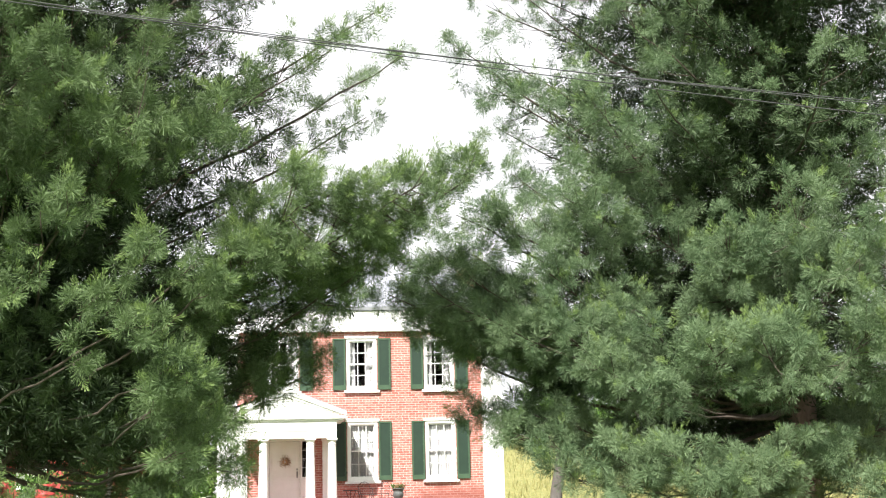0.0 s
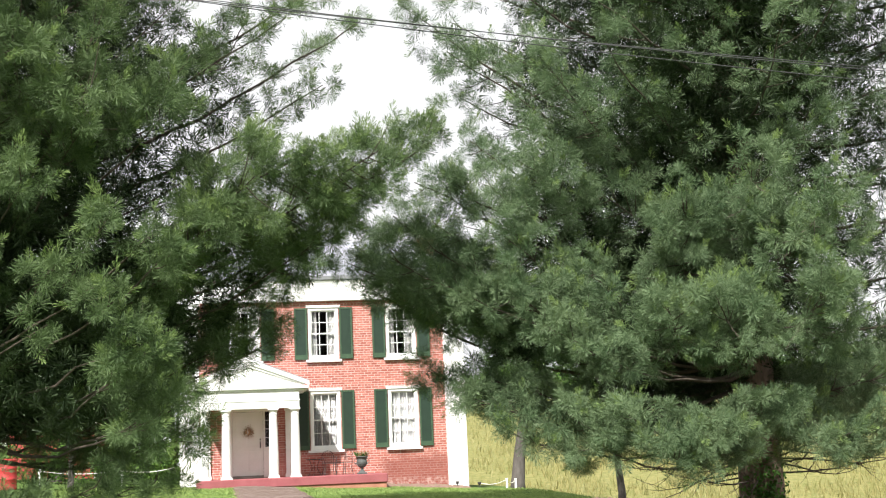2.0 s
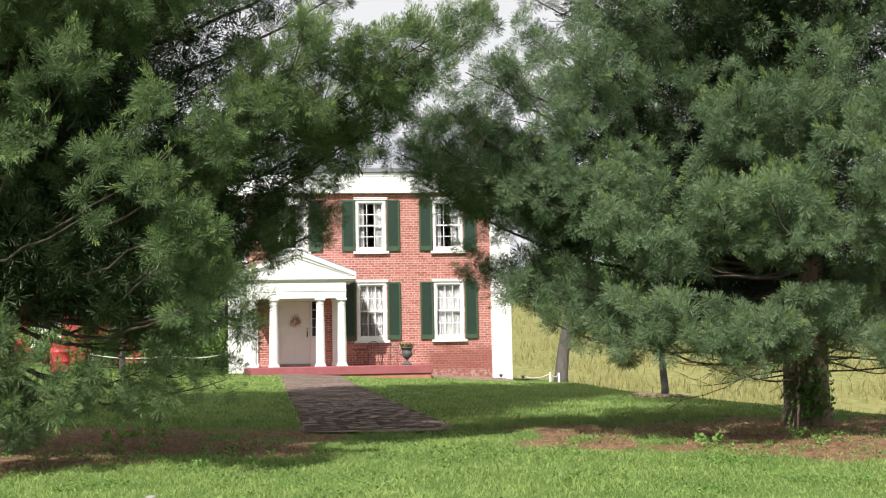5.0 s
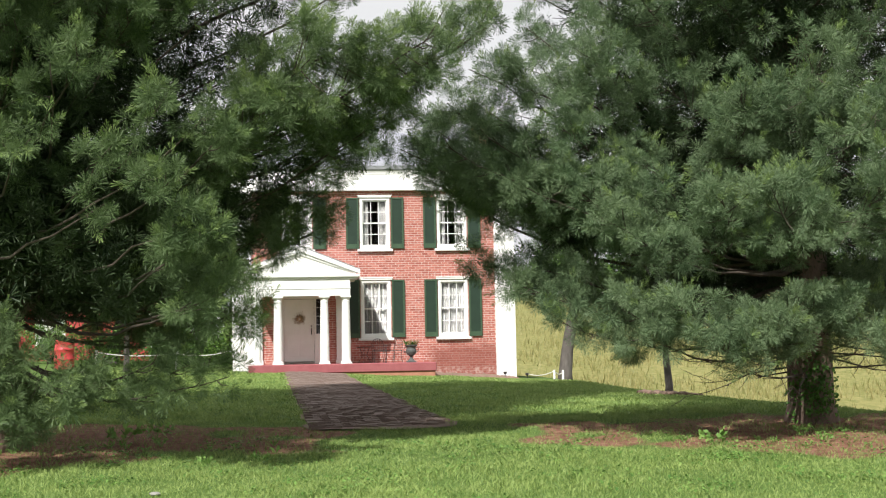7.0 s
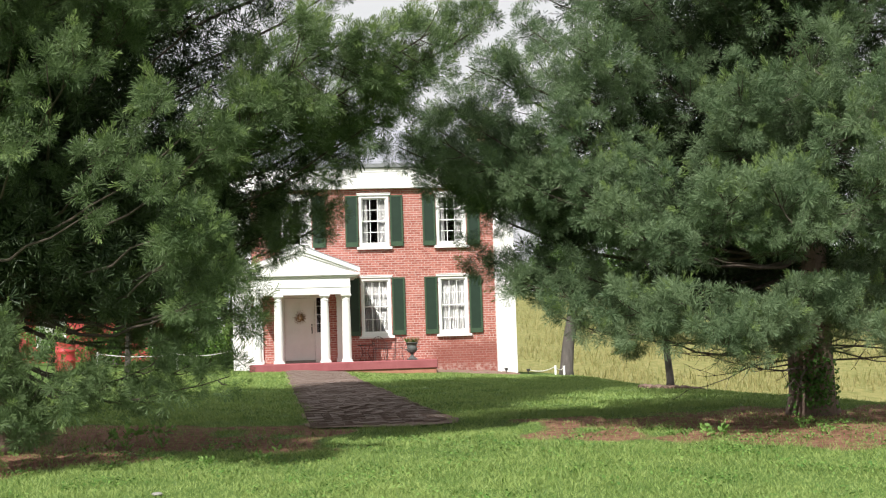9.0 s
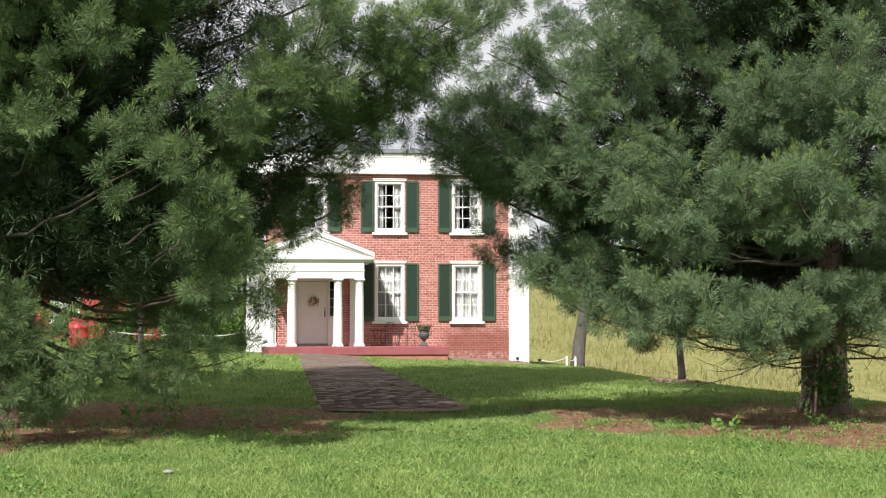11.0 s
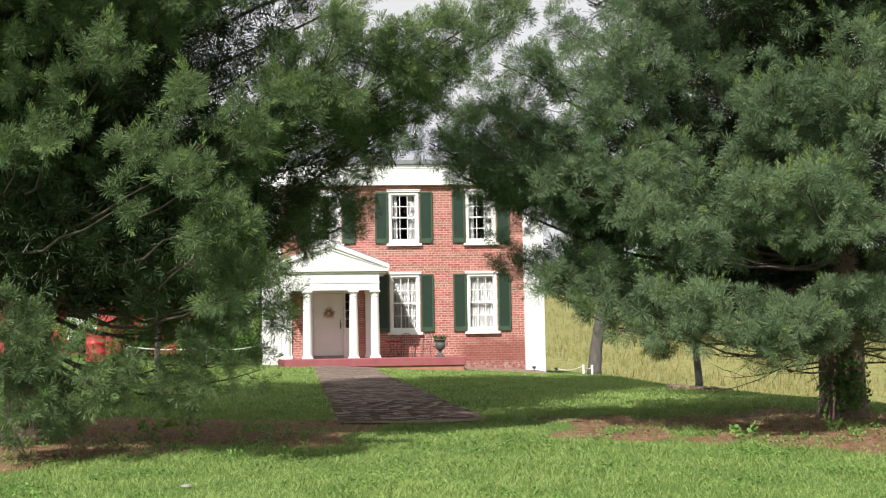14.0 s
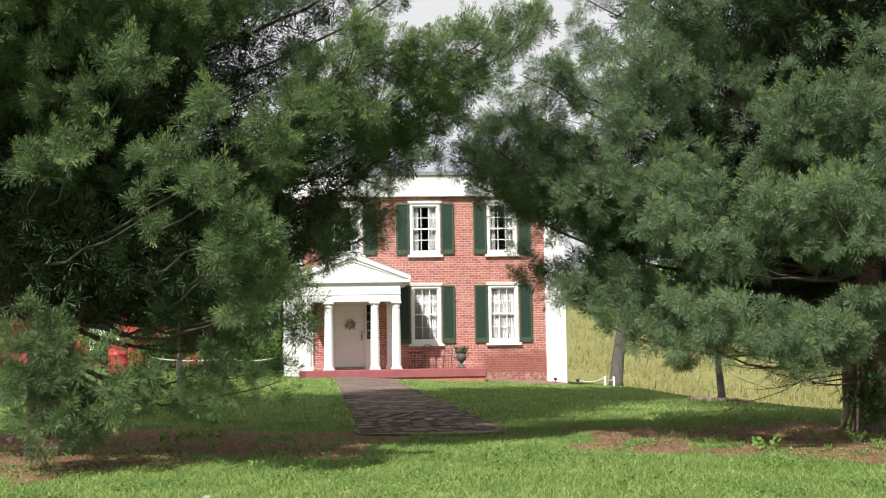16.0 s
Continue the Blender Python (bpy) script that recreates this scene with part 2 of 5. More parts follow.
def tube(bm, points, radii, sides=6):
    """A tapered round bar along points."""
    rings = []
    n = len(points)
    for i, p in enumerate(points):
        d = (Vector(points[min(i + 1, n - 1)]) - Vector(points[max(i - 1, 0)])).normalized()
        side = d.cross(Vector((0, 0, 1)) if abs(d.z) < 0.9 else Vector((1, 0, 0))).normalized()
        up = side.cross(d)
        r = float(radii[i] if hasattr(radii, "__len__") else radii)
        rings.append([bm.verts.new(Vector(p) + r * (math.cos(2 * math.pi * k / sides) * side + math.sin(2 * math.pi * k / sides) * up)) for k in range(sides)])
    for a, b in zip(rings, rings[1:]):
        for k in range(sides):
            bm.faces.new((a[k], a[(k + 1) % sides], b[(k + 1) % sides], b[k]))
    bm.faces.new(rings[0][::-1])
    bm.faces.new(rings[-1])
    return bm


def soup(name, verts, materials, index=None, parent=None, corners=3):
    """One mesh of loose triangles (or quads) from an array of corner places."""
    n = len(verts)
    faces = n // corners
    me = bpy.data.meshes.new(name)
    me.vertices.add(n)
    me.loops.add(n)
    me.polygons.add(faces)
    me.vertices.foreach_set("co", np.ascontiguousarray(verts, dtype=np.float32).ravel())
    me.loops.foreach_set("vertex_index", np.arange(n, dtype=np.int32))
    me.polygons.foreach_set("loop_start", np.arange(0, n, corners, dtype=np.int32))
    for m in materials:
        me.materials.append(m)
    if index is not None:
        me.polygons.foreach_set("material_index", np.ascontiguousarray(index, dtype=np.int32))
    me.update(calc_edges=True)
    ob = new(name, me)
    ob.parent = parent
    return ob


def step(a, b, x):
    t = np.clip((np.asarray(x, float) - a) / (b - a), 0, 1)
    return t * t * (3 - 2 * t)


# ---- ground: a lawn that climbs to the house, drops off to one side, and a hillside field beyond ----
def ground(x, y):
    x, y = np.asarray(x, float), np.asarray(y, float)
    rise = np.interp(y, [-200, -10, 0, 16, 40, 60, 400], [-0.4, -0.2, 0.0, 0.69, 0.97, 1.05, 2.0])
    rise = rise - 0.036 * np.clip(x + 3.0, -12, 9) * step(14, 34, y) - 0.018 * np.clip(x + 1.0, 0, 8) * step(27, 40, y)
    off = np.interp(y, [0, 15, 17, 26, 43, 60], [9.0, 7.0, 5.6, 5.2, 4.6, 3.0])
    side = np.clip(x - off, 0, None)
    rise = rise - 2.6 * step(0, 11, side) * step(12, 22, y)
    hill = -2.3 + 0.080 * np.clip(y - 55, 0, 170) + 0.02 * np.clip(y - 225, 0, 2000)
    far = step(46, 66, y) * step(-4, 8, x)
    rise = rise * (1 - far) + hill * far
    return rise + 0.02 * np.sin(x * 1.3 + 0.7 * y) * np.sin(y * 0.9) + 0.012 * np.sin(3.1 * x) * np.sin(2.7 * y + 1)


PATH_A, PATH_B, PATH_W = Vector((-0.36, 15.85)), Vector((-3.05, 40.0)), 1.72

BEDS = ((-4.5, 14.8, 3.3, 2.4), (4.9, 14.8, 3.3, 2.2), (1.7, 41.9, 2.0, 0.75))


def bed_mask(x, y):
    """1 on the bare soil under the pines, 0 on grass."""
    x, y = np.asarray(x, float), np.asarray(y, float)
    wob = 0.16 * np.sin(2.3 * x + 1.1) + 0.13 * np.sin(3.7 * y + 2.0 * x) + 0.08 * np.sin(7.1 * x - 3.0 * y)
    best = np.zeros_like(x + y)
    for cx, cy, rx, ry in BEDS:
        r = np.sqrt(((x - cx) / rx) ** 2 + ((y - cy) / ry) ** 2) + wob
        best = np.maximum(best, 1 - step(0.72, 1.12, r))
    return best


def field_mask(x, y):
    """1 on the dry hillside field."""
    off = np.interp(y, [0, 15, 17, 26, 43, 60], [12.0, 9.0, 6.8, 6.4, 5.8, 4.0])
    return step(0, 1.5, np.asarray(x, float) - off) * step(14, 17, y)


M_GROUND = bpy.data.materials.new("lawn_soil_and_field")
M_GROUND.use_nodes = True
nt = M_GROUND.node_tree
gp = nt.nodes["Principled BSDF"]
gp.inputs["Roughness"].default_value = 0.95
gp.inputs["Specular IOR Level"].default_value = 0.1
g_co = nt.nodes.new("ShaderNodeTexCoord")


def g_noise(scale, detail=5.0, stretch=None):
    n = nt.nodes.new("ShaderNodeTexNoise")
    n.inputs["Scale"].default_value, n.inputs["Detail"].default_value = scale, detail
    if stretch:
        mp = nt.nodes.new("ShaderNodeMapping")
        mp.inputs["Scale"].default_value = stretch
        nt.links.new(g_co.outputs["Object"], mp.inputs[0])
        nt.links.new(mp.outputs[0], n.inputs["Vector"])
    else:
        nt.links.new(g_co.outputs["Object"], n.inputs["Vector"])
    return n.outputs["Fac"]


def g_ramp(fac, *stops):
    r = nt.nodes.new("ShaderNodeValToRGB")
    els = r.color_ramp.elements
    els[0].position, els[0].color = stops[0][0], (*stops[0][1], 1)
    els[1].position, els[1].color = stops[-1][0], (*stops[-1][1], 1)
    for pos, col in stops[1:-1]:
        e = els.new(pos)
        e.color = (*col, 1)
    nt.links.new(fac, r.inputs[0])
    return r.outputs[0]


def g_mix(fac, a, b):
    m = nt.nodes.new("ShaderNodeMixRGB")
    nt.links.new(fac, m.inputs[0])
    nt.links.new(a, m.inputs[1])
    nt.links.new(b, m.inputs[2])
    return m.outputs[0]


def g_attr(name):
    a = nt.nodes.new("ShaderNodeAttribute")
    a.attribute_name = name
    return a.outputs["Fac"]


def g_sharp(fac, noise_fac, amount):
    m = nt.nodes.new("ShaderNodeMath")
    m.operation = "MULTIPLY_ADD"
    nt.links.new(noise_fac, m.inputs[0])
    m.inputs[1].default_value = amount
    nt.links.new(fac, m.inputs[2])
    s = nt.nodes.new("ShaderNodeMapRange")
    nt.links.new(m.outputs[0], s.inputs[0])
    s.inputs[1].default_value, s.inputs[2].default_value = 0.42 + amount / 2 - 0.16, 0.42 + amount / 2 + 0.16
    return s.outputs[0]


lawn = g_mix(g_noise(0.5), g_ramp(g_noise(22), (0.3, (0.05, 0.095, 0.022)), (0.7, (0.10, 0.165, 0.042))), g_ramp(g_noise(30), (0.3, (0.07, 0.12, 0.03)), (0.7, (0.13, 0.19, 0.055))))
soil = g_ramp(g_noise(9, 8), (0.3, (0.12, 0.058, 0.038)), (0.55, (0.20, 0.105, 0.070)), (0.75, (0.30, 0.18, 0.115)))
field = g_mix(g_noise(0.12), g_ramp(g_noise(2.6, 8, (1, 0.5, 0.4)), (0.38, (0.15, 0.155, 0.052)), (0.62, (0.27, 0.235, 0.098))), g_ramp(g_noise(5.0, 8, (1, 0.4, 0.4)), (0.38, (0.125, 0.15, 0.045)), (0.62, (0.225, 0.21, 0.08))))
colour = g_mix(g_sharp(g_attr("bed"), g_noise(3.5, 8), 0.8), lawn, soil)
colour = g_mix(g_sharp(g_attr("field"), g_noise(1.5, 6), 0.3), colour, field)
nt.links.new(colour, gp.inputs["Base Color"])
g_b = nt.nodes.new("ShaderNodeBump")
g_b.inputs["Strength"].default_value, g_b.inputs["Distance"].default_value = 0.7, 0.04
nt.links.new(g_noise(26, 6), g_b.inputs["Height"])
nt.links.new(g_b.outputs[0], gp.inputs["Normal"])

gx = np.concatenate([-np.geomspace(2500, 30, 16), np.arange(-28, -8, 1.0), np.arange(-8, 9, 0.2), np.arange(9, 30, 1.0), np.geomspace(30, 2500, 16)])
gy = np.concatenate([-np.geomspace(2500, 20, 12), np.arange(-18, 8, 1.0), np.arange(8, 24, 0.2), np.arange(24, 48, 0.4), np.arange(48, 120, 2.5), np.geomspace(120, 3000, 20)])
XX, YY = np.meshgrid(gx, gy)
ZZ = ground(XX, YY)
nx, ny = len(gx), len(gy)
gi = np.arange(nx * ny).reshape(ny, nx)
quads = np.stack([gi[:-1, :-1], gi[:-1, 1:], gi[1:, 1:], gi[1:, :-1]], -1).reshape(-1, 4)
gm = bpy.data.meshes.new("ground")
gm.from_pydata(np.stack([XX, YY, ZZ], -1).reshape(-1, 3).tolist(), [], quads.tolist())
gm.materials.append(M_GROUND)
for key, values in (("bed", bed_mask(XX, YY)), ("field", field_mask(XX, YY))):
    layer = gm.attributes.new(key, "FLOAT", "POINT")
    layer.data.foreach_set("value", np.ascontiguousarray(values, dtype=np.float32).ravel())
for poly in gm.polygons:
    poly.use_smooth = True
ground_ob = tagged(new("ground", gm), "mown green lawn with bare red soil patches and a dry field beyond", "ground", kind="structure")


def place_on(x, y, dz=0.0):
    return (x, y, float(ground(x, y)) + dz)


# ---- brick path: a soil bed, bricks in courses across it ----
along = (PATH_B - PATH_A)
PATH_LEN = along.length
along.normalize()
across = Vector((along.y, -along.x))
path_bm = bmesh.new()
prev = None
for i in range(49):
    s = PATH_LEN * i / 48
    row = []
    for k in range(7):
        w = (k / 6 - 0.5) * (PATH_W + 0.10 + 0.16 * math.sin(i * 1.7 + k) * (k in (0, 6)))
        start = -0.25 * math.cos((k / 6 - 0.5) * 3) if i == 0 else 0
        q = PATH_A + along * (s + start) + across * w
        row.append(path_bm.verts.new(place_on(q.x, q.y, 0.012 if k in (0, 6) else 0.022)))
    if prev:
        for k in range(6):
            path_bm.faces.new((prev[k], prev[k + 1], row[k + 1], row[k]))
    prev = row
path_ob = part("path", path_bm, M_PATH_BED, None, "worn reddish brick path leading to the porch")
tagged(path_ob, category="path", kind="structure")

# ---- the brick house ----
HX, HY, HZ, HTURN = -3.74, 42.0, 1.26, 5.0
house = thing("house", (HX, HY, HZ), HTURN, "two-storey red brick house with white trim and green shutters", "house")
U0, U1 = -2.08, 7.18            # the front's two ends
WALL_TOP, DEPTH = 5.66, 7.6
BAYS = (0.02, 2.57, 5.12)
LOW = (0.80, 2.70)              # opening heights, lower windows
UPP = (3.72, 5.42)
OPEN_W = 0.98
DOOR = (-0.55, 0.85, 0.0, 2.30)
openings = [(b - OPEN_W / 2, b + OPEN_W / 2, *LOW) for b in BAYS[1:]] + [(b - OPEN_W / 2, b + OPEN_W / 2, *UPP) for b in BAYS] + [DOOR]
W0, W1, WZ = U0 + 0.62, U1 - 0.66, -1.2


def free_rects(x0, x1, z0, z1, holes):
    """The blocks that fill a wall round its openings."""
    xs = sorted({x0, x1, *[h[0] for h in holes], *[h[1] for h in holes]})
    out = []
    for a, b in zip(xs, xs[1:]):
        cuts = sorted((h[2], h[3]) for h in holes if h[0] <= a + 1e-6 and h[1] >= b - 1e-6)
        z = z0
        for c, d in cuts:
            if c > z:
                out.append((a, b, z, c))
            z = d
        if z < z1:
            out.append((a, b, z, z1))
    return out


wall_bm = bmesh.new()
for a, b, c, d in free_rects(U0 + 0.05, U1 - 0.05, WZ, WALL_TOP + 0.02, openings):
    box(wall_bm, a, b, 0.0, 0.30, c, d)
front_wall = part("front_wall", wall_bm, M_MORTAR, house, "red brick front wall with pale joints")
shell = boxes((U0 + 0.06, U0 + 0.36, 0.302, DEPTH, WZ, WALL_TOP), (U1 - 0.36, U1 - 0.06, 0.302, DEPTH, WZ, WALL_TOP), (U0 + 0.06, U1 - 0.06, DEPTH, DEPTH + 0.3, WZ, WALL_TOP))
part("side_walls", shell, M_CHIMNEY, house)
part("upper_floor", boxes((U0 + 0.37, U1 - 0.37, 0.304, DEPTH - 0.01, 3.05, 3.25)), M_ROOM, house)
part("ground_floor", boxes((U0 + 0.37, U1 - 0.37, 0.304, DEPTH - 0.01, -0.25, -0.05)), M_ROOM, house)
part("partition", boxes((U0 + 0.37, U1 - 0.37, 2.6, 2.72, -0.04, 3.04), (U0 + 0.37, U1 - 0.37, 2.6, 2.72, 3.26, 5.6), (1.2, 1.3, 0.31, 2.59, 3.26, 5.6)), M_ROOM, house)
# corner pilasters: shaft, base block and cap
for a, b, foot in ((U0, U0 + 0.62, -0.75), (U1 - 0.66, U1, -1.0)):
    part("pilaster", boxes((a, b, -0.10, 0.42, foot, 5.60), (a - 0.03, b + 0.03, -0.13, 0.40, 5.42, 5.50), (a - 0.05, b + 0.05, -0.15, 0.40, 5.56, 5.655), bevel=0.01), M_WHITE, house, "broad white painted corner pilaster")
part("frieze", boxes((U0 - 0.02, U1 + 0.02, -0.14, 0.28, 5.66, 6.18), (U0 - 0.04, U1 + 0.04, -0.17, 0.26, 5.64, 5.70), bevel=0.008), M_WHITE, house, "deep white painted frieze board")
part("cornice", boxes((U0 - 0.08, U1 + 0.08, -0.155, 0.3, 6.182, 6.25), (U0 - 0.10, U1 + 0.10, -0.175, 0.3, 6.252, 6.33), bevel=0.01), M_WHITE, house)
gut = bmesh.new()
prism(gut, [(0, 0), (0.12, 0), (0.14, 0.12), (0.12, 0.12), (0.105, 0.02), (0.015, 0.02), (0.0, 0.12), (-0.02, 0.12)], U0 - 0.25, U1 + 0.25)
for v in gut.verts:
    x, y, z = v.co
    v.co = (y, -0.11 - x, 6.335 + z)
part("gutter", gut, M_GUTTER, house, "dark metal eaves gutter")
# low roof, hipped at both ends, with standing seams
RZ, RR, RD = 6.34, 8.25, DEPTH / 2
roof = bmesh.new()
e = [(U0 - 0.2, -0.20), (U1 + 0.2, -0.20), (U1 + 0.2, DEPTH + 0.6), (U0 - 0.2, DEPTH + 0.6)]
ev = [roof.verts.new((x, y, RZ + 0.03)) for x, y in e]
eb = [roof.verts.new((x, y, RZ - 0.03)) for x, y in e]
r0, r1 = roof.verts.new((U0 + 2.2, RD, RR)), roof.verts.new((U1 - 1.2, RD, RR))
roof.faces.new((ev[0], ev[1], r1, r0))
roof.faces.new((ev[1], ev[2], r1))
roof.faces.new((ev[2], ev[3], r0, r1))
roof.faces.new((ev[3], ev[0], r0))
roof.faces.new(eb[::-1])
for i in range(4):
    roof.faces.new((ev[i], eb[i], eb[(i + 1) % 4], ev[(i + 1) % 4]))
roof_ob = part("roof", roof, M_ROOF, house, "low hipped grey metal roof")
for i in range(20):
    u = U0 - 0.1 + i * 0.49
    lim = max(0.0, min(1.0, (u - U0 + 0.3) / 2.5, (U1 + 0.3 - u) / 1.5))
    if lim < 0.12:
        continue
    seam = tube(bmesh.new(), [(u, -0.19, RZ + 0.035), (u, -0.20 + (RD + 0.20) * lim, RZ + 0.03 + (RR - RZ - 0.03) * lim + 0.005)], 0.016, 4)
    part("seam", seam, M_ROOF, roof_ob)
ch = boxes((6.35, 6.9, RD - 0.3, RD + 0.3, 7.2, 8.25), (6.30, 6.95, RD - 0.35, RD + 0.35, 8.0, 8.14), (6.32, 6.93, RD - 0.33, RD + 0.33, 8.251, 8.33), bevel=0.01)
part("chimney", ch, M_CHIMNEY, house, "weathered brick chimney with corbelled top")


def window(name, u, z0, z1, curtain, left=True, right=True):
    """A six-over-six sash with casing, sill, head, panes, curtains and a pair of panelled shutters."""
    w = OPEN_W / 2
    win = part(name, boxes((u - w, u - w + 0.085, -0.02, 0.14, z0, z1), (u + w - 0.085, u + w, -0.02, 0.14, z0, z1), (u - w + 0.085, u + w - 0.085, -0.02, 0.14, z1 - 0.085, z1), (u - w + 0.085, u + w - 0.085, -0.02, 0.14, z0, z0 + 0.11), bevel=0.006), M_WHITE, house, "white six-over-six sash window")
    part("sill", boxes((u - w - 0.09, u + w + 0.09, -0.11, 0.05, z0 - 0.085, z0 - 0.002), bevel=0.01), M_WHITE, win)
    part("head", boxes((u - w - 0.06, u + w + 0.06, -0.06, 0.05, z1 + 0.002, z1 + 0.075), (u - w - 0.075, u + w + 0.075, -0.075, 0.05, z1 + 0.055, z1 + 0.085), bevel=0.006), M_WHITE, win)
    a, b, c, d = u - w + 0.085, u + w - 0.085, z0 + 0.11, z1 - 0.085
    mid = (c + d) / 2
    for lo, hi, y in ((mid - 0.02, d, 0.03), (c, mid + 0.02, 0.065)):
        part("sash", boxes((a, a + 0.035, y, y + 0.03, lo, hi), (b - 0.035, b, y, y + 0.03, lo, hi), (a + 0.035, b - 0.035, y, y + 0.03, hi - 0.04, hi), (a + 0.035, b - 0.035, y, y + 0.03, lo, lo + 0.04)), M_WHITE, win)
        ia, ib, ic, id_ = a + 0.035, b - 0.035, lo + 0.04, hi - 0.04
        for k in (1, 2):
            x = ia + (ib - ia) * k / 3
            part("glazing_bar", boxes((x - 0.011, x + 0.011, y + 0.004, y + 0.026, ic, id_)), M_WHITE, win)
        zc = (ic + id_) / 2
        part("glazing_bar", boxes((ia, ib, y + 0.005, y + 0.025, zc - 0.011, zc + 0.011)), M_WHITE, win)
        for k in range(3):
            for r in range(2):
                x0, x1 = ia + (ib - ia) * k / 3 + 0.011, ia + (ib - ia) * (k + 1) / 3 - 0.011
                y0, y1 = (ic, zc - 0.011) if r == 0 else (zc + 0.011, id_)
                pane = part("pane", boxes((x0, x1, y + 0.013, y + 0.017, y0, y1)), M_GLASS, win)
                pane.visible_shadow = False
    spans = {"full": ((a - 0.02, u), (u, b + 0.02)), "sides": ((a - 0.02, a + 0.20), (b - 0.27, b + 0.02))}[curtain]
    for s0, s1 in spans:
        cb = bmesh.new()
        n = 36
        cols = []
        for i in range(n + 1):
            x = s0 + (s1 - s0) * i / n
            fold = 0.018 * math.sin(i * 1.35 + s0 * 9) + 0.008 * math.sin(i * 3.1)
            cols.append([cb.verts.new((x, 0.17 + fold * f, z)) for f, z in ((0.6, d + 0.05), (1.0, mid), (1.3, c - 0.04))])
        for p, q in zip(cols, cols[1:]):
            for k in range(2):
                cb.faces.new((p[k], q[k], q[k + 1], p[k + 1]))
        cur = part("curtain", cb, M_CURTAIN, win, "white lace curtain")
        mod = cur.modifiers.new("thick", "SOLIDIFY")
        mod.thickness = 0.004
    for use, s in ((left, -1), (right, 1)):
        if not use:
            continue
        x0 = u + s * (w + 0.035)
        x1 = x0 + s * 0.425
        lo, hi = min(x0, x1), max(x0, x1)
        zb, zt = z0 + 0.015, z1 + 0.005
        sh = part("shutter", boxes((lo, lo + 0.055, -0.065, -0.02, zb, zt), (hi - 0.055, hi, -0.065, -0.02, zb, zt), (lo + 0.055, hi - 0.055, -0.065, -0.02, zt - 0.06, zt), (lo + 0.055, hi - 0.055, -0.065, -0.02, zb, zb + 0.15), bevel=0.004), M_SHUTTER, win, "dark green panelled wooden shutter")
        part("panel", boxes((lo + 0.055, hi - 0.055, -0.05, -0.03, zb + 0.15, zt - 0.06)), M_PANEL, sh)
        for z in (zb + 0.25, zt - 0.22):
            part("hinge", boxes((x0 - 0.03, x0 + 0.03, -0.072, -0.066, z, z + 0.035)), M_IRON, sh)


window("window", BAYS[1], *LOW, "full")
window("window", BAYS[2], *LOW, "full")
for b in BAYS:
    window("window", b, *UPP, "sides")

# porch: slab, four columns, entablature, pediment, ceiling
PO = -1.8                       # the column row's plane
porch = part("porch", boxes((-1.50, 4.32, -2.05, -0.006, -0.27, 0.0), bevel=0.02), M_RED_FLOOR, house, "porch with red painted floor and white columns")
part("footing", boxes((-1.46, 4.28, -2.0, -0.01, -0.9, -0.272)), M_CHIMNEY, porch)
for c in (-1.25, -0.59, 0.85, 1.52):
    cb = bmesh.new()
    lathe(cb, [(0.165, 0.0), (0.17, 0.02), (0.17, 0.06), (0.15, 0.085), (0.145, 0.12), (0.142, 0.7), (0.128, 1.5), (0.118, 1.92), (0.128, 1.935), (0.128, 1.96), (0.118, 1.975), (0.12, 2.01), (0.15, 2.05), (0.155, 2.06)], 24, (c, PO))
    col = part("column", cb, M_WHITE, porch, smooth=False)
    part("abacus", boxes((c - 0.165, c + 0.165, PO - 0.165, PO + 0.165, 2.062, 2.118), bevel=0.008), M_WHITE, col)
    part("plinth", boxes((c - 0.18, c + 0.18, PO - 0.18, PO + 0.18, 0.002, 0.03), bevel=0.006), M_WHITE, col)
part("entablature", boxes((-1.40, 1.66, PO - 0.13, PO + 0.13, 2.12, 2.64), (-1.42, 1.68, PO - 0.15, PO - 0.12, 2.34, 2.37), (-1.40, -1.16, PO + 0.131, -0.08, 2.12, 2.64), (1.42, 1.66, PO + 0.131, -0.08, 2.12, 2.64), bevel=0.006), M_WHITE, porch)
part("porch_ceiling", boxes((-1.15, 1.41, PO + 0.135, -0.08, 2.50, 2.56)), M_WHITE, porch)
part("porch_cornice", boxes((-1.60, 1.86, PO - 0.17, -0.08, 2.642, 2.70), (-1.70, 1.96, PO - 0.23, -0.08, 2.702, 2.80), bevel=0.012), M_WHITE, porch)
pc = 0.13
ped = bmesh.new()
prism(ped, [(-1.55, 2.802), (1.81, 2.802), (pc, 3.46)], PO - 0.12, -0.08)
part("pediment", ped, M_WHITE, porch)
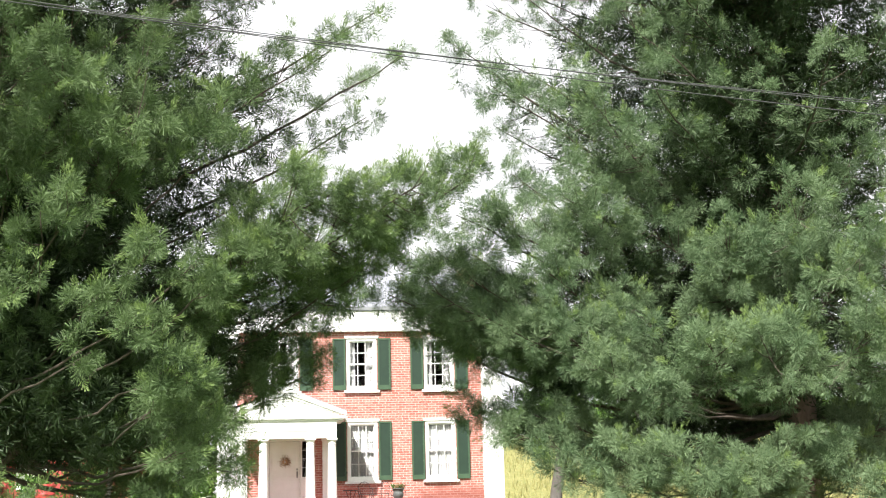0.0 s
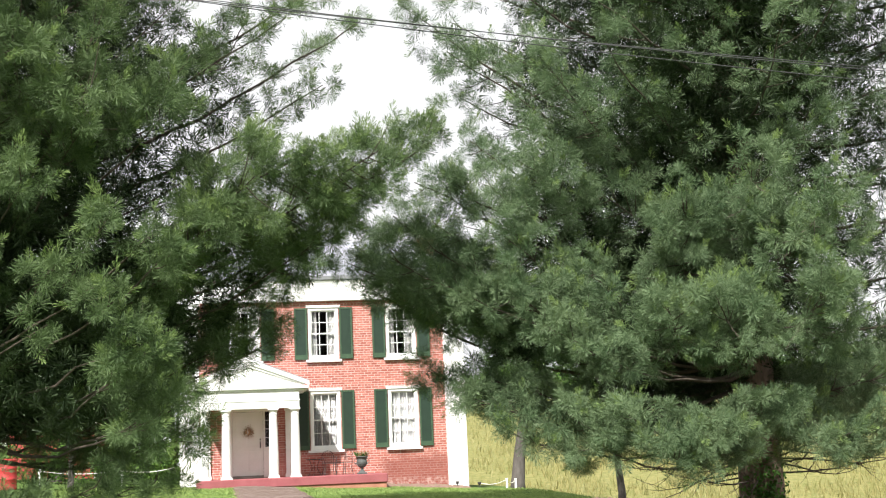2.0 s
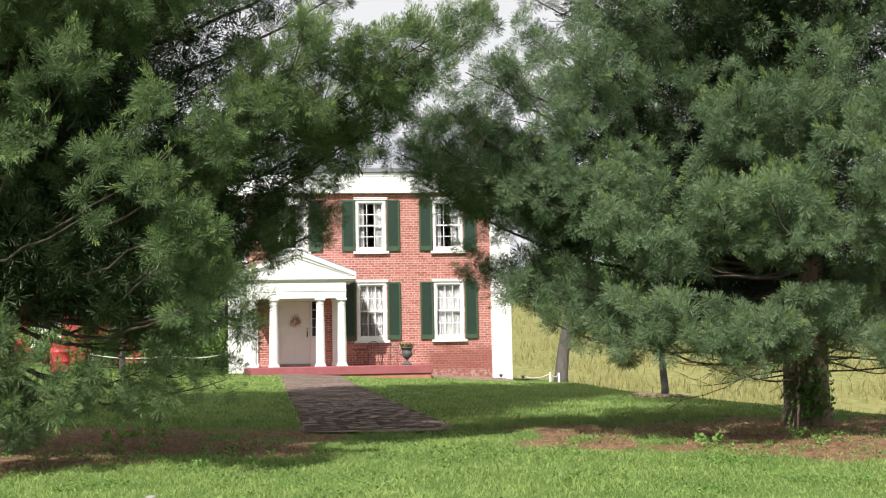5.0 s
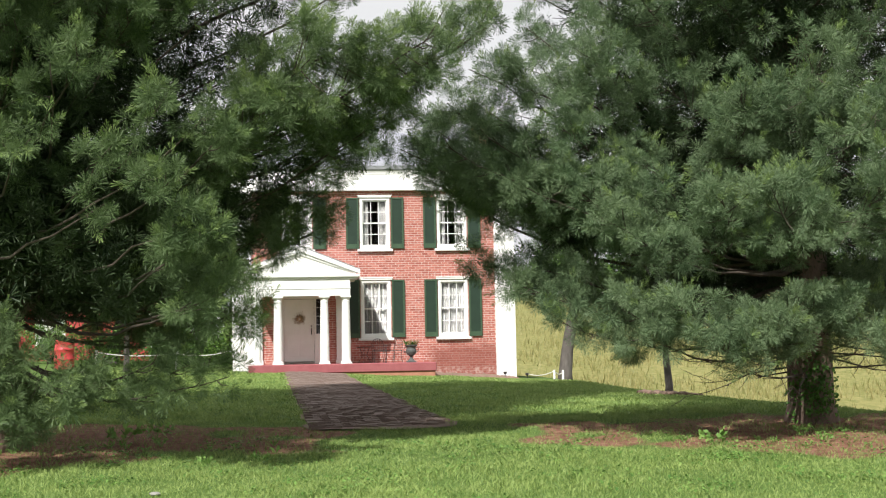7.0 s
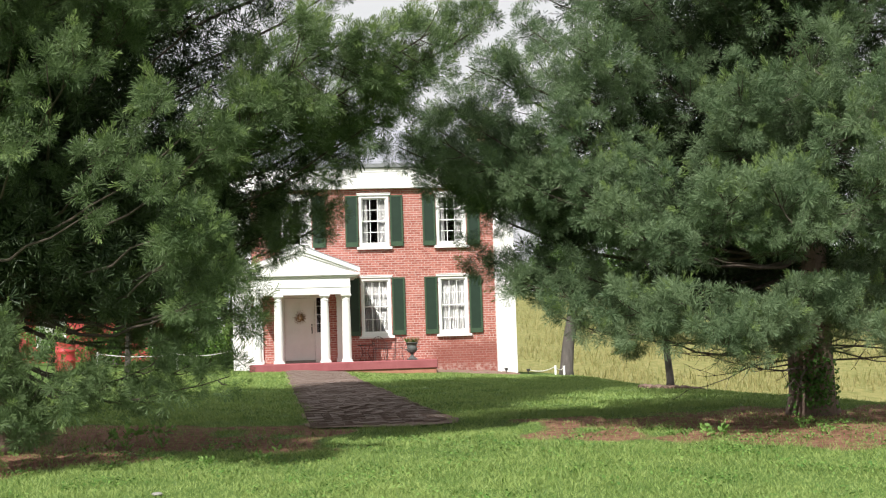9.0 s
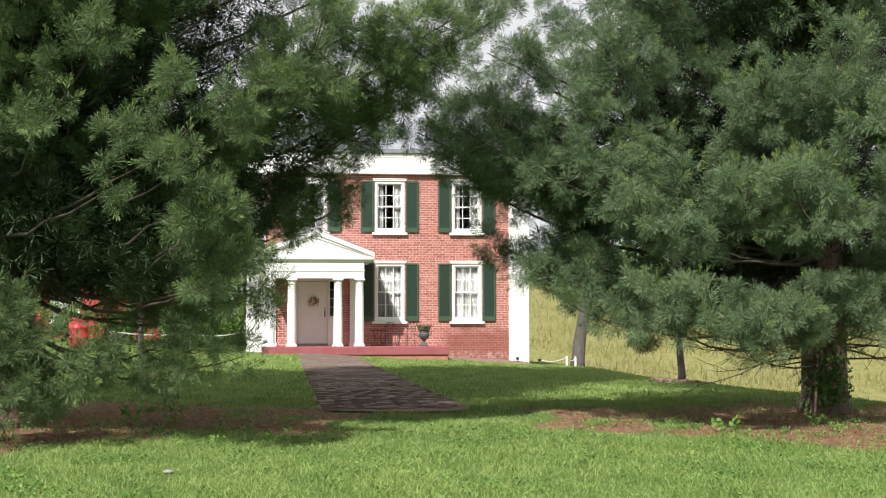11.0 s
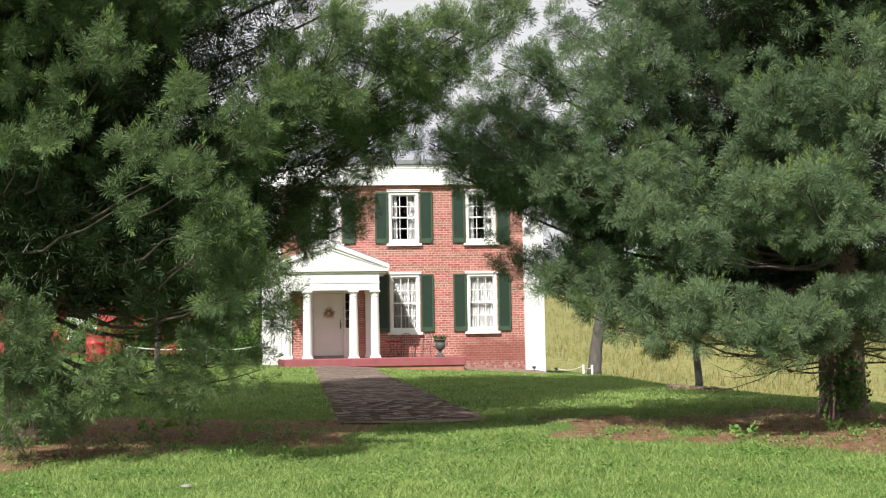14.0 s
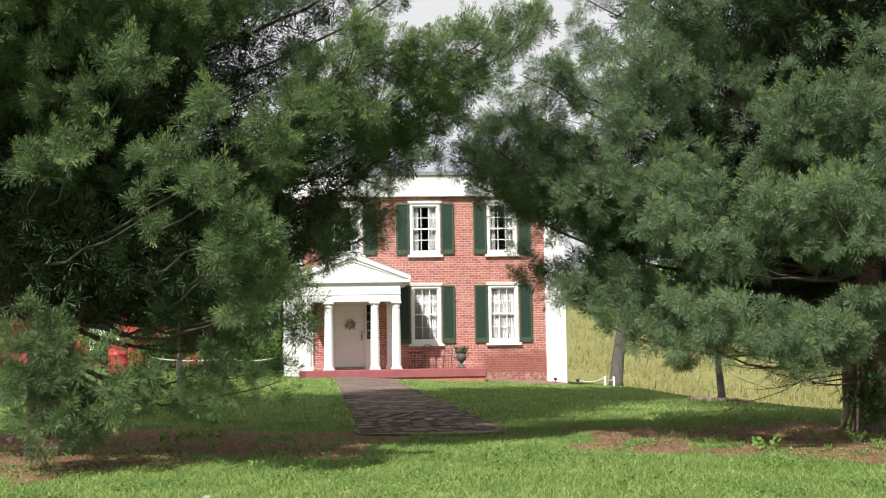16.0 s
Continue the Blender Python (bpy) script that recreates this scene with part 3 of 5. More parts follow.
for s in (-1, 1):
    rb = bmesh.new()
    x_out = pc + s * 1.85
    prism(rb, [(x_out, 2.802), (x_out, 2.93), (pc, 3.66), (pc, 3.50)] if s < 0 else [(x_out, 2.802), (pc, 3.50), (pc, 3.66), (x_out, 2.93)], PO - 0.21, PO - 0.10)
    part("raking_cornice", rb, M_WHITE, porch)
    tb = bmesh.new()
    prism(tb, [(pc + s * 1.70, 2.81), (pc + s * 1.70, 2.85), (pc, 3.50), (pc, 3.40)] if s < 0 else [(pc + s * 1.70, 2.81), (pc, 3.40), (pc, 3.50), (pc + s * 1.70, 2.85)], PO - 0.16, PO - 0.102)
    part("bed_mould", tb, M_WHITE, porch)
    qb = bmesh.new()
    prism(qb, [(x_out - s * 0.01, 2.935), (x_out - s * 0.01, 2.955), (pc, 3.69), (pc, 3.665)] if s < 0 else [(x_out - s * 0.01, 2.935), (pc, 3.665), (pc, 3.69), (x_out - s * 0.01, 2.955)], PO - 0.22, -0.08)
    part("porch_roof", qb, M_ROOF, porch)
for c in (-1.25, 1.40):
    part("wall_pilaster", boxes((c - 0.13, c + 0.13, -0.079, -0.004, 0.12, 2.1), (c - 0.16, c + 0.16, -0.1, -0.004, 0.002, 0.118), (c - 0.16, c + 0.16, -0.1, -0.004, 2.101, 2.2), bevel=0.006), M_WHITE, porch)

# front door with side light and wreath
door = part("door", boxes((-0.42, 0.55, 0.05, 0.095, 0.085, 2.10), bevel=0.004), M_WHITE, house, "white panelled front door")
part("door_frame", boxes((-0.55, -0.425, -0.01, 0.16, 0.0, 2.30), (0.555, 0.62, -0.01, 0.16, 0.0, 2.30), (0.79, 0.85, -0.01, 0.16, 0.0, 2.30), (-0.424, 0.554, -0.01, 0.16, 2.11, 2.30), (0.621, 0.789, -0.01, 0.16, 2.11, 2.30), (0.621, 0.789, 0.0, 0.15, 0.0, 0.98), bevel=0.006), M_WHITE, house)
part("threshold", boxes((-0.424, 0.554, -0.10, 0.12, 0.001, 0.08), bevel=0.01), M_STONE, house)
side_pane = part("side_light", boxes((0.621, 0.789, 0.06, 0.066, 0.982, 2.108)), M_GLASS, house, "dark glazed side light")
side_pane.visible_shadow = False
for z in (1.26, 1.54, 1.82):
    part("glazing_bar", boxes((0.622, 0.788, 0.045, 0.058, z, z + 0.02)), M_WHITE, side_pane)
for x0, x1 in ((-0.32, 0.03), (0.10, 0.45)):
    for z0, z1 in ((0.25, 0.85), (1.0, 1.95)):
        part("door_panel", boxes((x0, x1, 0.043, 0.052, z0, z1), bevel=0.003), M_WHITE, door)
part("handle", boxes((0.44, 0.475, 0.03, 0.042, 0.95, 1.16), (0.44, 0.475, 0.02, 0.042, 1.20, 1.25), (0.445, 0.47, -0.01, 0.03, 1.02, 1.05), bevel=0.003), M_IRON, door, "black door handle and latch")

wreath = thing("wreath", (0, 0, 0), 0, "dried floral wreath hanging on the white front door", "wreath")
wreath.matrix_world = house.matrix_basis @ Matrix.Translation((0.07, 0.0, 1.46)) @ Matrix.Scale(0.8, 4)
rng = np.random.default_rng(5)
wb = bmesh.new()
for k in range(90):
    a = rng.uniform(0, 6.28)
    r = 0.09 + rng.normal(0, 0.03)
    d = a + rng.choice([-1, 1]) * rng.uniform(0.0, 0.9)
    p = Vector((r * math.cos(a), -0.0 + rng.uniform(-0.03, 0.03), r * math.sin(a)))
    q = p + Vector((math.cos(d), rng.uniform(-0.4, 0.2), math.sin(d))) * rng.uniform(0.07, 0.20)
    tube(wb, [p, q], [0.007, 0.003], 4)
part("twigs", wb, M_WREATH, wreath)
fb = bmesh.new()
for k in range(16):
    a = rng.uniform(0, 6.28)
    bmesh.ops.create_icosphere(fb, subdivisions=1, radius=rng.uniform(0.02, 0.045), matrix=Matrix.Translation((0.07 * math.cos(a), -0.05, 0.07 * math.sin(a))))
part("dried_flowers", fb, M_FLOWER, wreath)

HM = Matrix.Translation((HX, HY, HZ)) @ Matrix.Rotation(radians(HTURN), 4, "Z")


def at_house(ob, u, y, z=0.0, turn=0.0):
    ob.matrix_world = HM @ pose(u, y, z, 0, 0, turn)
    return ob


# ---- things on the porch ----
urn = thing("garden_urn", label="dark weathered iron garden urn with plants on the porch edge", category="urn")
ub = bmesh.new()
box(ub, -0.15, 0.15, -0.15, 0.15, 0.0, 0.05, 0.008)
lathe(ub, [(0.12, 0.05), (0.10, 0.08), (0.05, 0.13), (0.045, 0.18), (0.075, 0.21), (0.13, 0.25), (0.165, 0.32), (0.17, 0.38), (0.15, 0.43), (0.15, 0.47), (0.19, 0.52), (0.21, 0.535), (0.20, 0.55), (0.17, 0.54)], 20)
part("bowl", ub, M_URN, urn)
for s in (-1, 1):
    part("handle", tube(bmesh.new(), [(s * 0.16, 0, 0.32), (s * 0.23, 0, 0.36), (s * 0.23, 0, 0.44), (s * 0.16, 0, 0.47)], 0.014, 6), M_URN, urn)
rng = np.random.default_rng(8)
lv = []
for k in range(150):
    a, r = rng.uniform(0, 6.28), 0.17 * math.sqrt(rng.uniform())
    p = np.array([r * math.cos(a), r * math.sin(a), 0.55])
    d = np.array([math.cos(a) * 0.5 + rng.normal(0, 0.3), math.sin(a) * 0.5 + rng.normal(0, 0.3), 1.0]) * rng.uniform(0.06, 0.2)
    sd = rng.normal(0, 1, 3) * 0.014
    lv += [p - sd, p + sd, p + d]
soup("plant", np.array(lv), [M_WREATH, M_LEAF_DARK], rng.integers(0, 2, 50 * 3), urn)
at_house(urn, 3.57, -1.55)


def iron_chair():
    ch = thing("patio_chair", label="black wrought iron patio chair against the brick wall", category="chair", group="chairs on the porch")
    for x in (-0.2, 0.2):
        for y in (-0.2, 0.2):
            part("leg", tube(bmesh.new(), [(x * 1.15, y * 1.15, 0.0), (x * 0.95, y * 0.95, 0.22), (x, y, 0.44)], 0.013, 6), M_IRON, ch)
    sb = bmesh.new()
    for k in range(7):
        o = -0.21 + 0.07 * k
        tube(sb, [(o, -0.22, 0.445), (o, 0.22, 0.445)], 0.007, 4)
        tube(sb, [(-0.22, o, 0.452), (0.22, o, 0.452)], 0.007, 4)
    part("seat", sb, M_IRON, ch)
    bb = bmesh.new()
    arc = [(0.22 * math.cos(math.pi * k / 10), 0.24, 0.68 + 0.22 * math.sin(math.pi * k / 10)) for k in range(11)]
    tube(bb, [(0.22, 0.21, 0.45)] + arc + [(-0.22, 0.21, 0.45)], 0.012, 6)
    for k in range(-2, 3):
        tube(bb, [(k * 0.07, 0.21, 0.45), (k * 0.075, 0.24, 0.68 + 0.2 * math.cos(k * 0.55))], 0.006, 4)
    part("backrest", bb, M_IRON, ch)
    for s in (-1, 1):
        part("armrest", tube(bmesh.new(), [(s * 0.22, 0.23, 0.66), (s * 0.26, 0.0, 0.66), (s * 0.25, -0.18, 0.63), (s * 0.2, -0.2, 0.45)], 0.011, 6), M_IRON, ch)
    return ch


chair = at_house(iron_chair(), 2.62, -0.42, 0.0, 8)
chair.scale = (0.86, 0.86, 0.86)
copy_thing(chair, HM @ pose(3.10, -0.50, 0, 0, 0, -55))
table = thing("patio_table", label="small round black iron table between the chairs", category="table")
part("tabletop", lathe(bmesh.new(), [(0.24, 0.50), (0.25, 0.51), (0.25, 0.525), (0.23, 0.53)], 20), M_IRON, table)
for k in range(3):
    a = k * 2.094 + 0.4
    part("leg", tube(bmesh.new(), [(0.24 * math.cos(a), 0.24 * math.sin(a), 0), (0.08 * math.cos(a), 0.08 * math.sin(a), 0.25), (0.18 * math.cos(a), 0.18 * math.sin(a), 0.50)], 0.011, 6), M_IRON, table)
at_house(table, 2.15, -0.40)

# ---- spot lamps, posts and rope beside the house ----
for u, y in ((6.75, -0.35), (7.45, -0.5)):
    q = HM @ Vector((u, y, 0))
    lamp = thing("garden_spotlight", place_on(q.x, q.y), 0, "small black garden spotlight on a ground spike", "garden light", "garden spotlights")
    part("spike", tube(bmesh.new(), [(0, 0, -0.05), (0, 0, 0.10)], 0.012, 6), M_IRON, lamp)
    part("head", lathe(bmesh.new(), [(0.03, 0.10), (0.05, 0.12), (0.062, 0.19), (0.05, 0.192)], 10), M_IRON, lamp)


def rope_post(x, y, h, turn=0.0):
    p = thing("rope_post", place_on(x, y), turn, "short white post of a rope fence in the grass", "fence post", "rope fence posts")
    part("stake", boxes((-0.032, 0.032, -0.032, 0.032, -0.1, h), bevel=0.008), M_WHITE, p)
    part("cap", boxes((-0.04, 0.04, -0.04, 0.04, h + 0.001, h + 0.025), bevel=0.01), M_WHITE, p)
    return p


def rope(points, name="rope"):
    rb = bmesh.new()
    full = []
    for a, b in zip(points, points[1:]):
        for k in range(8):
            t = k / 8
            q = Vector(a).lerp(Vector(b), t)
            q.z -= 0.10 * 4 * t * (1 - t)
            full.append(q)
    full.append(Vector(points[-1]))
    ob = part(name, tube(rb, full, 0.014, 5), M_ROPE, None, "white rope strung between the short posts")
    return tagged(ob, category="rope")


pa, pb = (4.62, 42.2), (4.95, 42.6)
rope_post(*pa, 0.28)
rope_post(*pb, 0.30)
q = HM @ Vector((7.5, -0.2, 0))
rope([place_on(q.x, q.y, 0.16), place_on(*pa, 0.27), place_on(*pb, 0.28)])
la, lb = (-7.75, 42.5), (-10.6, 43.5)
rope_post(*la, 0.55)
rope_post(*lb, 0.55)
rope([place_on(-6.05, 42.3, 0.62), place_on(*la, 0.52), place_on(*lb, 0.52)])


# ---- white pines ----
def needle_template(rng, n, length, width, stem=0.045, lean_most=1.75):
    """Needle triangles round a shoot that points along +z, the lowest leaning back, the last ones forward; metres."""
    out = []
    for k in range(n):
        a = k * 2.39996 + rng.uniform(-0.3, 0.3)
        t = rng.uniform(0.0, 1.0)
        lean = lean_most * (1 - t) ** 0.6 * rng.uniform(0.75, 1.15)
        d = np.array([math.cos(a) * math.sin(lean), math.sin(a) * math.sin(lean), math.cos(lean)])
        b = np.array([0, 0, stem * t]) + d * 0.005
        s = np.cross(d, rng.normal(0, 1, 3))
        s = s / np.linalg.norm(s) * width
        tip = b + d * length * rng.uniform(0.8, 1.15)
        out.append([b, tip + s, tip - s])           # a bundle that opens towards its end
    return np.array(out)


NT = np.random.default_rng(11)
FINE_SHOOTS = [needle_template(NT, 66, 0.098, 0.0024) for _ in range(8)]
OUTER_SHOOTS = [needle_template(NT, 10, 0.15, 0.018) for _ in range(6)]
INNER_SHOOTS = [needle_template(NT, 19, 0.115, 0.0056) for _ in range(6)]
NEW_SHOOTS = [needle_template(NT, 30, 0.062, 0.0034, 0.10, 0.95) for _ in range(4)]


def unit(v):
    return v / np.linalg.norm(v)


def frames_for(dirs, rng):
    """Rotation matrices that take +z to each direction, with a random spin."""
    z = dirs / np.linalg.norm(dirs, axis=1, keepdims=True)
    ref = rng.normal(0, 1, z.shape)
    x = np.cross(ref, z)
    x /= np.linalg.norm(x, axis=1, keepdims=True)
    y = np.cross(z, x)
    return np.stack([x, y, z], -1)


def spread(templates, pos, dirs, size, rng):
    pick = rng.integers(0, len(templates), len(pos))
    rot = frames_for(dirs, rng)
    out = []
    for k, tmpl in enumerate(templates):
        m = pick == k
        if m.any():
            v = np.einsum("nij,tkj->ntki", rot[m], tmpl) * size[m][:, None, None, None] + pos[m][:, None, None, :]
            out.append(v.reshape(-1, 3))
    return np.concatenate(out) if out else np.zeros((0, 3))


def pine(name, base, height, radius, reach, pads, seed, lowest, label, needles, full, inner_growth, hollows=()):
    """A white pine: a trunk, limbs in whorls as long as reach(height, azimuth), and at each limb's end a pad of twigs with
    a round tuft of shoots on each. pads adds limbs of their own: tip, height at the trunk, the pad's length, width and
    thickness, its number of tufts, the share of tufts with new growth."""
    rng = np.random.default_rng(seed)
    base_v = np.array(base)
    tree = thing(name, base, 0, label, "tree", "pair of pines before the house")
    n = 15
    spine = [np.array([0.05 * math.sin(t * 1.1 + seed), 0.05 * math.cos(t * 1.3), height * t / n]) for t in range(n + 1)]
    spine[0] = np.array([0.0, 0.0, -0.15])

    def axis(z):
        return np.array([np.interp(z, [p[2] for p in spine], [p[k] for p in spine]) for k in range(3)])

    tb = bmesh.new()
    pts = [Vector(p) for p in spine]
    rad = [radius * (1 - 0.93 * t / n) * (1.35 if t == 0 else 1.0) for t in range(n + 1)]
    pts.insert(1, Vector((0, 0, 0.25)))
    rad.insert(1, radius * 1.08)
    tube(tb, pts, rad, 18)
    for v in tb.verts:
        ang = math.atan2(v.co.y, v.co.x)
        k = 1 + 0.05 * math.sin(ang * 5 + v.co.z) + (0.14 * max(0, math.sin(ang * 4 + 1)) if v.co.z < 0.1 else 0)
        v.co.x, v.co.y = v.co.x * k, v.co.y * k
    part("trunk", tb, M_BARK, tree, "reddish brown furrowed bark", True)

    plan = []
    for tip, z0, length, width, thick, tufts, fresh in pads:
        plan.append((z0 - base[2], np.array(tip) - base_v, length, width, thick, tufts, fresh, False))
    z = lowest
    while z < height - 0.5:
        count = 8 if z < 8.5 else 7
        turn0 = rng.uniform(0, 6.28)
        for k in range(count):
            az = turn0 + k * 6.283 / count + rng.normal(0, 0.2)
            zz = z + rng.normal(0, 0.05)
            r = reach(zz, az) * rng.uniform(0.80, 1.06)
            if r < 0.25:
                continue
            lift = r * (np.interp(zz / height, [0, 0.14, 0.35, 1.0], [-0.02, 0.12, 0.32, 0.7]) + rng.normal(0, 0.035))
            tip = np.array([math.cos(az) * r, math.sin(az) * r, zz + lift])
            length, width = 0.58 * r, 0.36 * r
            plan.append((zz, tip, length, width, 0.14, max(4, int((full if zz < 6.0 else 5.0) * length * width)), 0.35, True))
        z += rng.uniform(0.50, 0.66)

    P, D, S, kind_of, young_p, young_d = [], [], [], [], [], []

    def tuft(c, out, big, fresh, wild):
        """Shoots that radiate from a twig's end, bushy towards out; a few carry a pale candle of new needles."""
        for j in range(6):
            dd = unit(out * 0.75 + rng.normal(0, 0.60, 3))
            P.append(c + dd * (0.03 if j == 0 else rng.uniform(0.06, 0.14)) * big)
            D.append(dd)
            S.append(rng.uniform(0.8, 1.15) * big)
            kind_of.append(2 if wild else 0)
        if rng.uniform() < fresh:
            for j in range(rng.integers(2, 6) if fresh > 0.85 else rng.integers(1, 4)):
                dd = unit(out * 0.8 + rng.normal(0, 0.35, 3) + np.array([0, 0, 0.35]))
                young_p.append(c + dd * rng.uniform(0.10, 0.19))
                young_d.append(dd)

    for z0, tip, length, width, thick, tufts, fresh, wild in plan:
        a = axis(z0)
        run = tip - a
        run = run * (1 - (0 if wild else 0.2) / np.linalg.norm(run))       # the last tuft adds the rest
        L = np.linalg.norm(run)
        flat = unit(np.array([run[0], run[1], 0.0]))
        side = np.array([-flat[1], flat[0], 0.0])
        m = max(6, int(L / 0.35))
        bend = rng.normal(0, 0.05) * L
        pts = []
        for i in range(m + 1):
            t = i / m
            p = a + run * t + side * bend * math.sin(math.pi * t) + np.array([0, 0, -0.10 * L * math.sin(math.pi * t) * (0.6 if run[2] > 0.25 * L else 1.0)])
            pts.append(p + rng.normal(0, 0.02, 3) * (0 < i < m))
        if wild and any(np.mean([np.all(p + base_v > np.array(lo)) and np.all(p + base_v < np.array(hi)) for p in pts]) > 0.3 for lo, hi in hollows):
            continue
        lb = bmesh.new()
        r0 = 0.008 + 0.0055 * L
        tube(lb, [Vector(p) for p in pts], [r0 * (1 - 0.85 * i / m) for i in range(m + 1)], 6)
        start = max(0.12, 1 - length / L)
        for j in range(tufts):
            t = start + (1 - start) * (j + rng.uniform(0.2, 1.0)) / tufts
            i = min(int(t * m), m - 1)
            p = pts[i] + (pts[i + 1] - pts[i]) * (t * m - i)
            way = unit(pts[i + 1] - pts[i])
            # widest a third of the way out, narrowing to the tip
            s = (t - start) / (1 - start)
            half = 0.5 * width * min(1.0, 0.45 + 1.6 * s) * min(1.0, 0.25 + 1.7 * (1 - s))
            off = rng.uniform(-1, 1)
            up = thick * (rng.uniform(-0.6, 1.0) - 0.5 * abs(off))
            q = p + side * off * half + way * (0.10 + 0.25 * abs(off) * half) + np.array([0, 0, up])
            if j % 2 == 0 or np.linalg.norm(q - p) > 0.3:
                back = p - way * 0.3 * np.linalg.norm(q - p)
                tube(lb, [Vector(back), Vector((back + q) / 2 - np.array([0, 0, 0.02])), Vector(q)], [0.007, 0.005, 0.003], 4)
            out = unit(way * 0.55 + side * off * 0.6 + np.array([0, 0, 0.25 + 0.9 * up / max(thick, 0.1)]) + rng.normal(0, 0.25, 3))
            tuft(q, out, rng.uniform(0.8, 1.1), fresh, wild)
        if tip[2] > 1.75:
            for j in range(int(L * inner_growth)):          # older, sparser growth nearer the trunk, its crown shade painted in as dark colour
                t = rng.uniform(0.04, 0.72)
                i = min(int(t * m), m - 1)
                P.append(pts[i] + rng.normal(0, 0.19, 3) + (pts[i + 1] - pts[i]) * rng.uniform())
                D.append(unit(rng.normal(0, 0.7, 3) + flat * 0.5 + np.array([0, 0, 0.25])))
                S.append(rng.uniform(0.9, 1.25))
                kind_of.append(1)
        part("limb", lb, M_TWIG, tree)
    P, D, S, K = np.array(P), np.array(D), np.array(S), np.array(kind_of)
    YP, YD = np.array(young_p), np.array(young_d)

    def seen(q):
        """The side that faces the lawn between the pines, below the high crown."""
        w = q + base_v
        return (w[:, 2] < 1.95 + 0.405 * w[:, 1]) & (w[:, 0] > -0.5 - 0.38 * w[:, 1]) & (w[:, 0] < 0.5 + 0.44 * w[:, 1])

    keep = np.ones(len(P), bool)
    for lo, hi in hollows:
        keep &= ~((K > 0) & np.all((P + base_v > np.array(lo)) & (P + base_v < np.array(hi)), axis=1))
    near = seen(P)
    K[(P[:, 1] > 1.2) & (K != 1)] = 1                       # the far side gets the darkened needles, its shade put into the colour
    # elsewhere fewer, larger shoots
    keep &= near | (rng.uniform(0, 1, len(P)) < 0.20)
    P, D, S, K, near = P[keep], D[keep], S[keep], K[keep], near[keep]
    young = seen(YP)
    fine = spread(FINE_SHOOTS, P[near & (K != 1)], D[near & (K != 1)], S[near & (K != 1)], rng)
    pale = spread(NEW_SHOOTS, YP[young], YD[young], np.ones(int(young.sum())), rng)
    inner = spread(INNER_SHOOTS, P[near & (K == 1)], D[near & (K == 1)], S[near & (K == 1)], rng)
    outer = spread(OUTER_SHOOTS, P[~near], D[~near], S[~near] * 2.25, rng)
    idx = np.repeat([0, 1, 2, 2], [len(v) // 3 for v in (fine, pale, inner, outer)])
    crown = soup("crown", np.concatenate([fine, pale, inner, outer]), [needles, M_NEW, M_NEEDLE_SHADED], idx, tree)
    tagged(crown, "blue-green needles with pale new shoots")
    return tree


LP, RP = place_on(-4.6, 14.4), place_on(4.9, 15.8)


def blend_reach(zs, inner, outer, inward, shade_reach=0.0):
    """Reach by height; inward is the azimuth that faces the gap between the trees; the last value lengthens high limbs
    towards the sun, out of view, added to shade the boughs below.
    """
    def f(z, az):
        w = max(0.0, math.cos(az - inward)) ** 1.5
        far = shade_reach * max(0.0, math.cos(az + 1.745)) ** 4 * float(np.interp(z, [4.8, 5.8, 12, 16], [0, 1, 1, 0]))
        return float(np.interp(z, zs, inner)) * w + float(np.interp(z, zs, outer)) * (1 - w) + far
    return f


HEIGHTS = [1.0, 1.6, 2.2, 3.0, 4.0, 5.0, 6.5, 9.0, 14.0, 22.0, 30.0]
left_reach = blend_reach(HEIGHTS, [2.4, 2.7, 3.0, 3.4, 3.5, 3.4, 3.2, 3.5, 4.0, 3.4, 0.5], [2.6, 2.8, 2.9, 3.1, 3.4, 4.2, 5.2, 5.2, 4.4, 3.0, 0.5], 0.0, 1.3)
right_reach = blend_reach(HEIGHTS, [2.6, 2.9, 3.2, 3.5, 3.6, 3.7, 3.9, 4.6, 5.0, 3.6, 0.5], [3.4, 3.7, 3.9, 4.0, 3.9, 3.8, 4.0, 4.3, 4.0, 3.0, 0.5], math.pi)

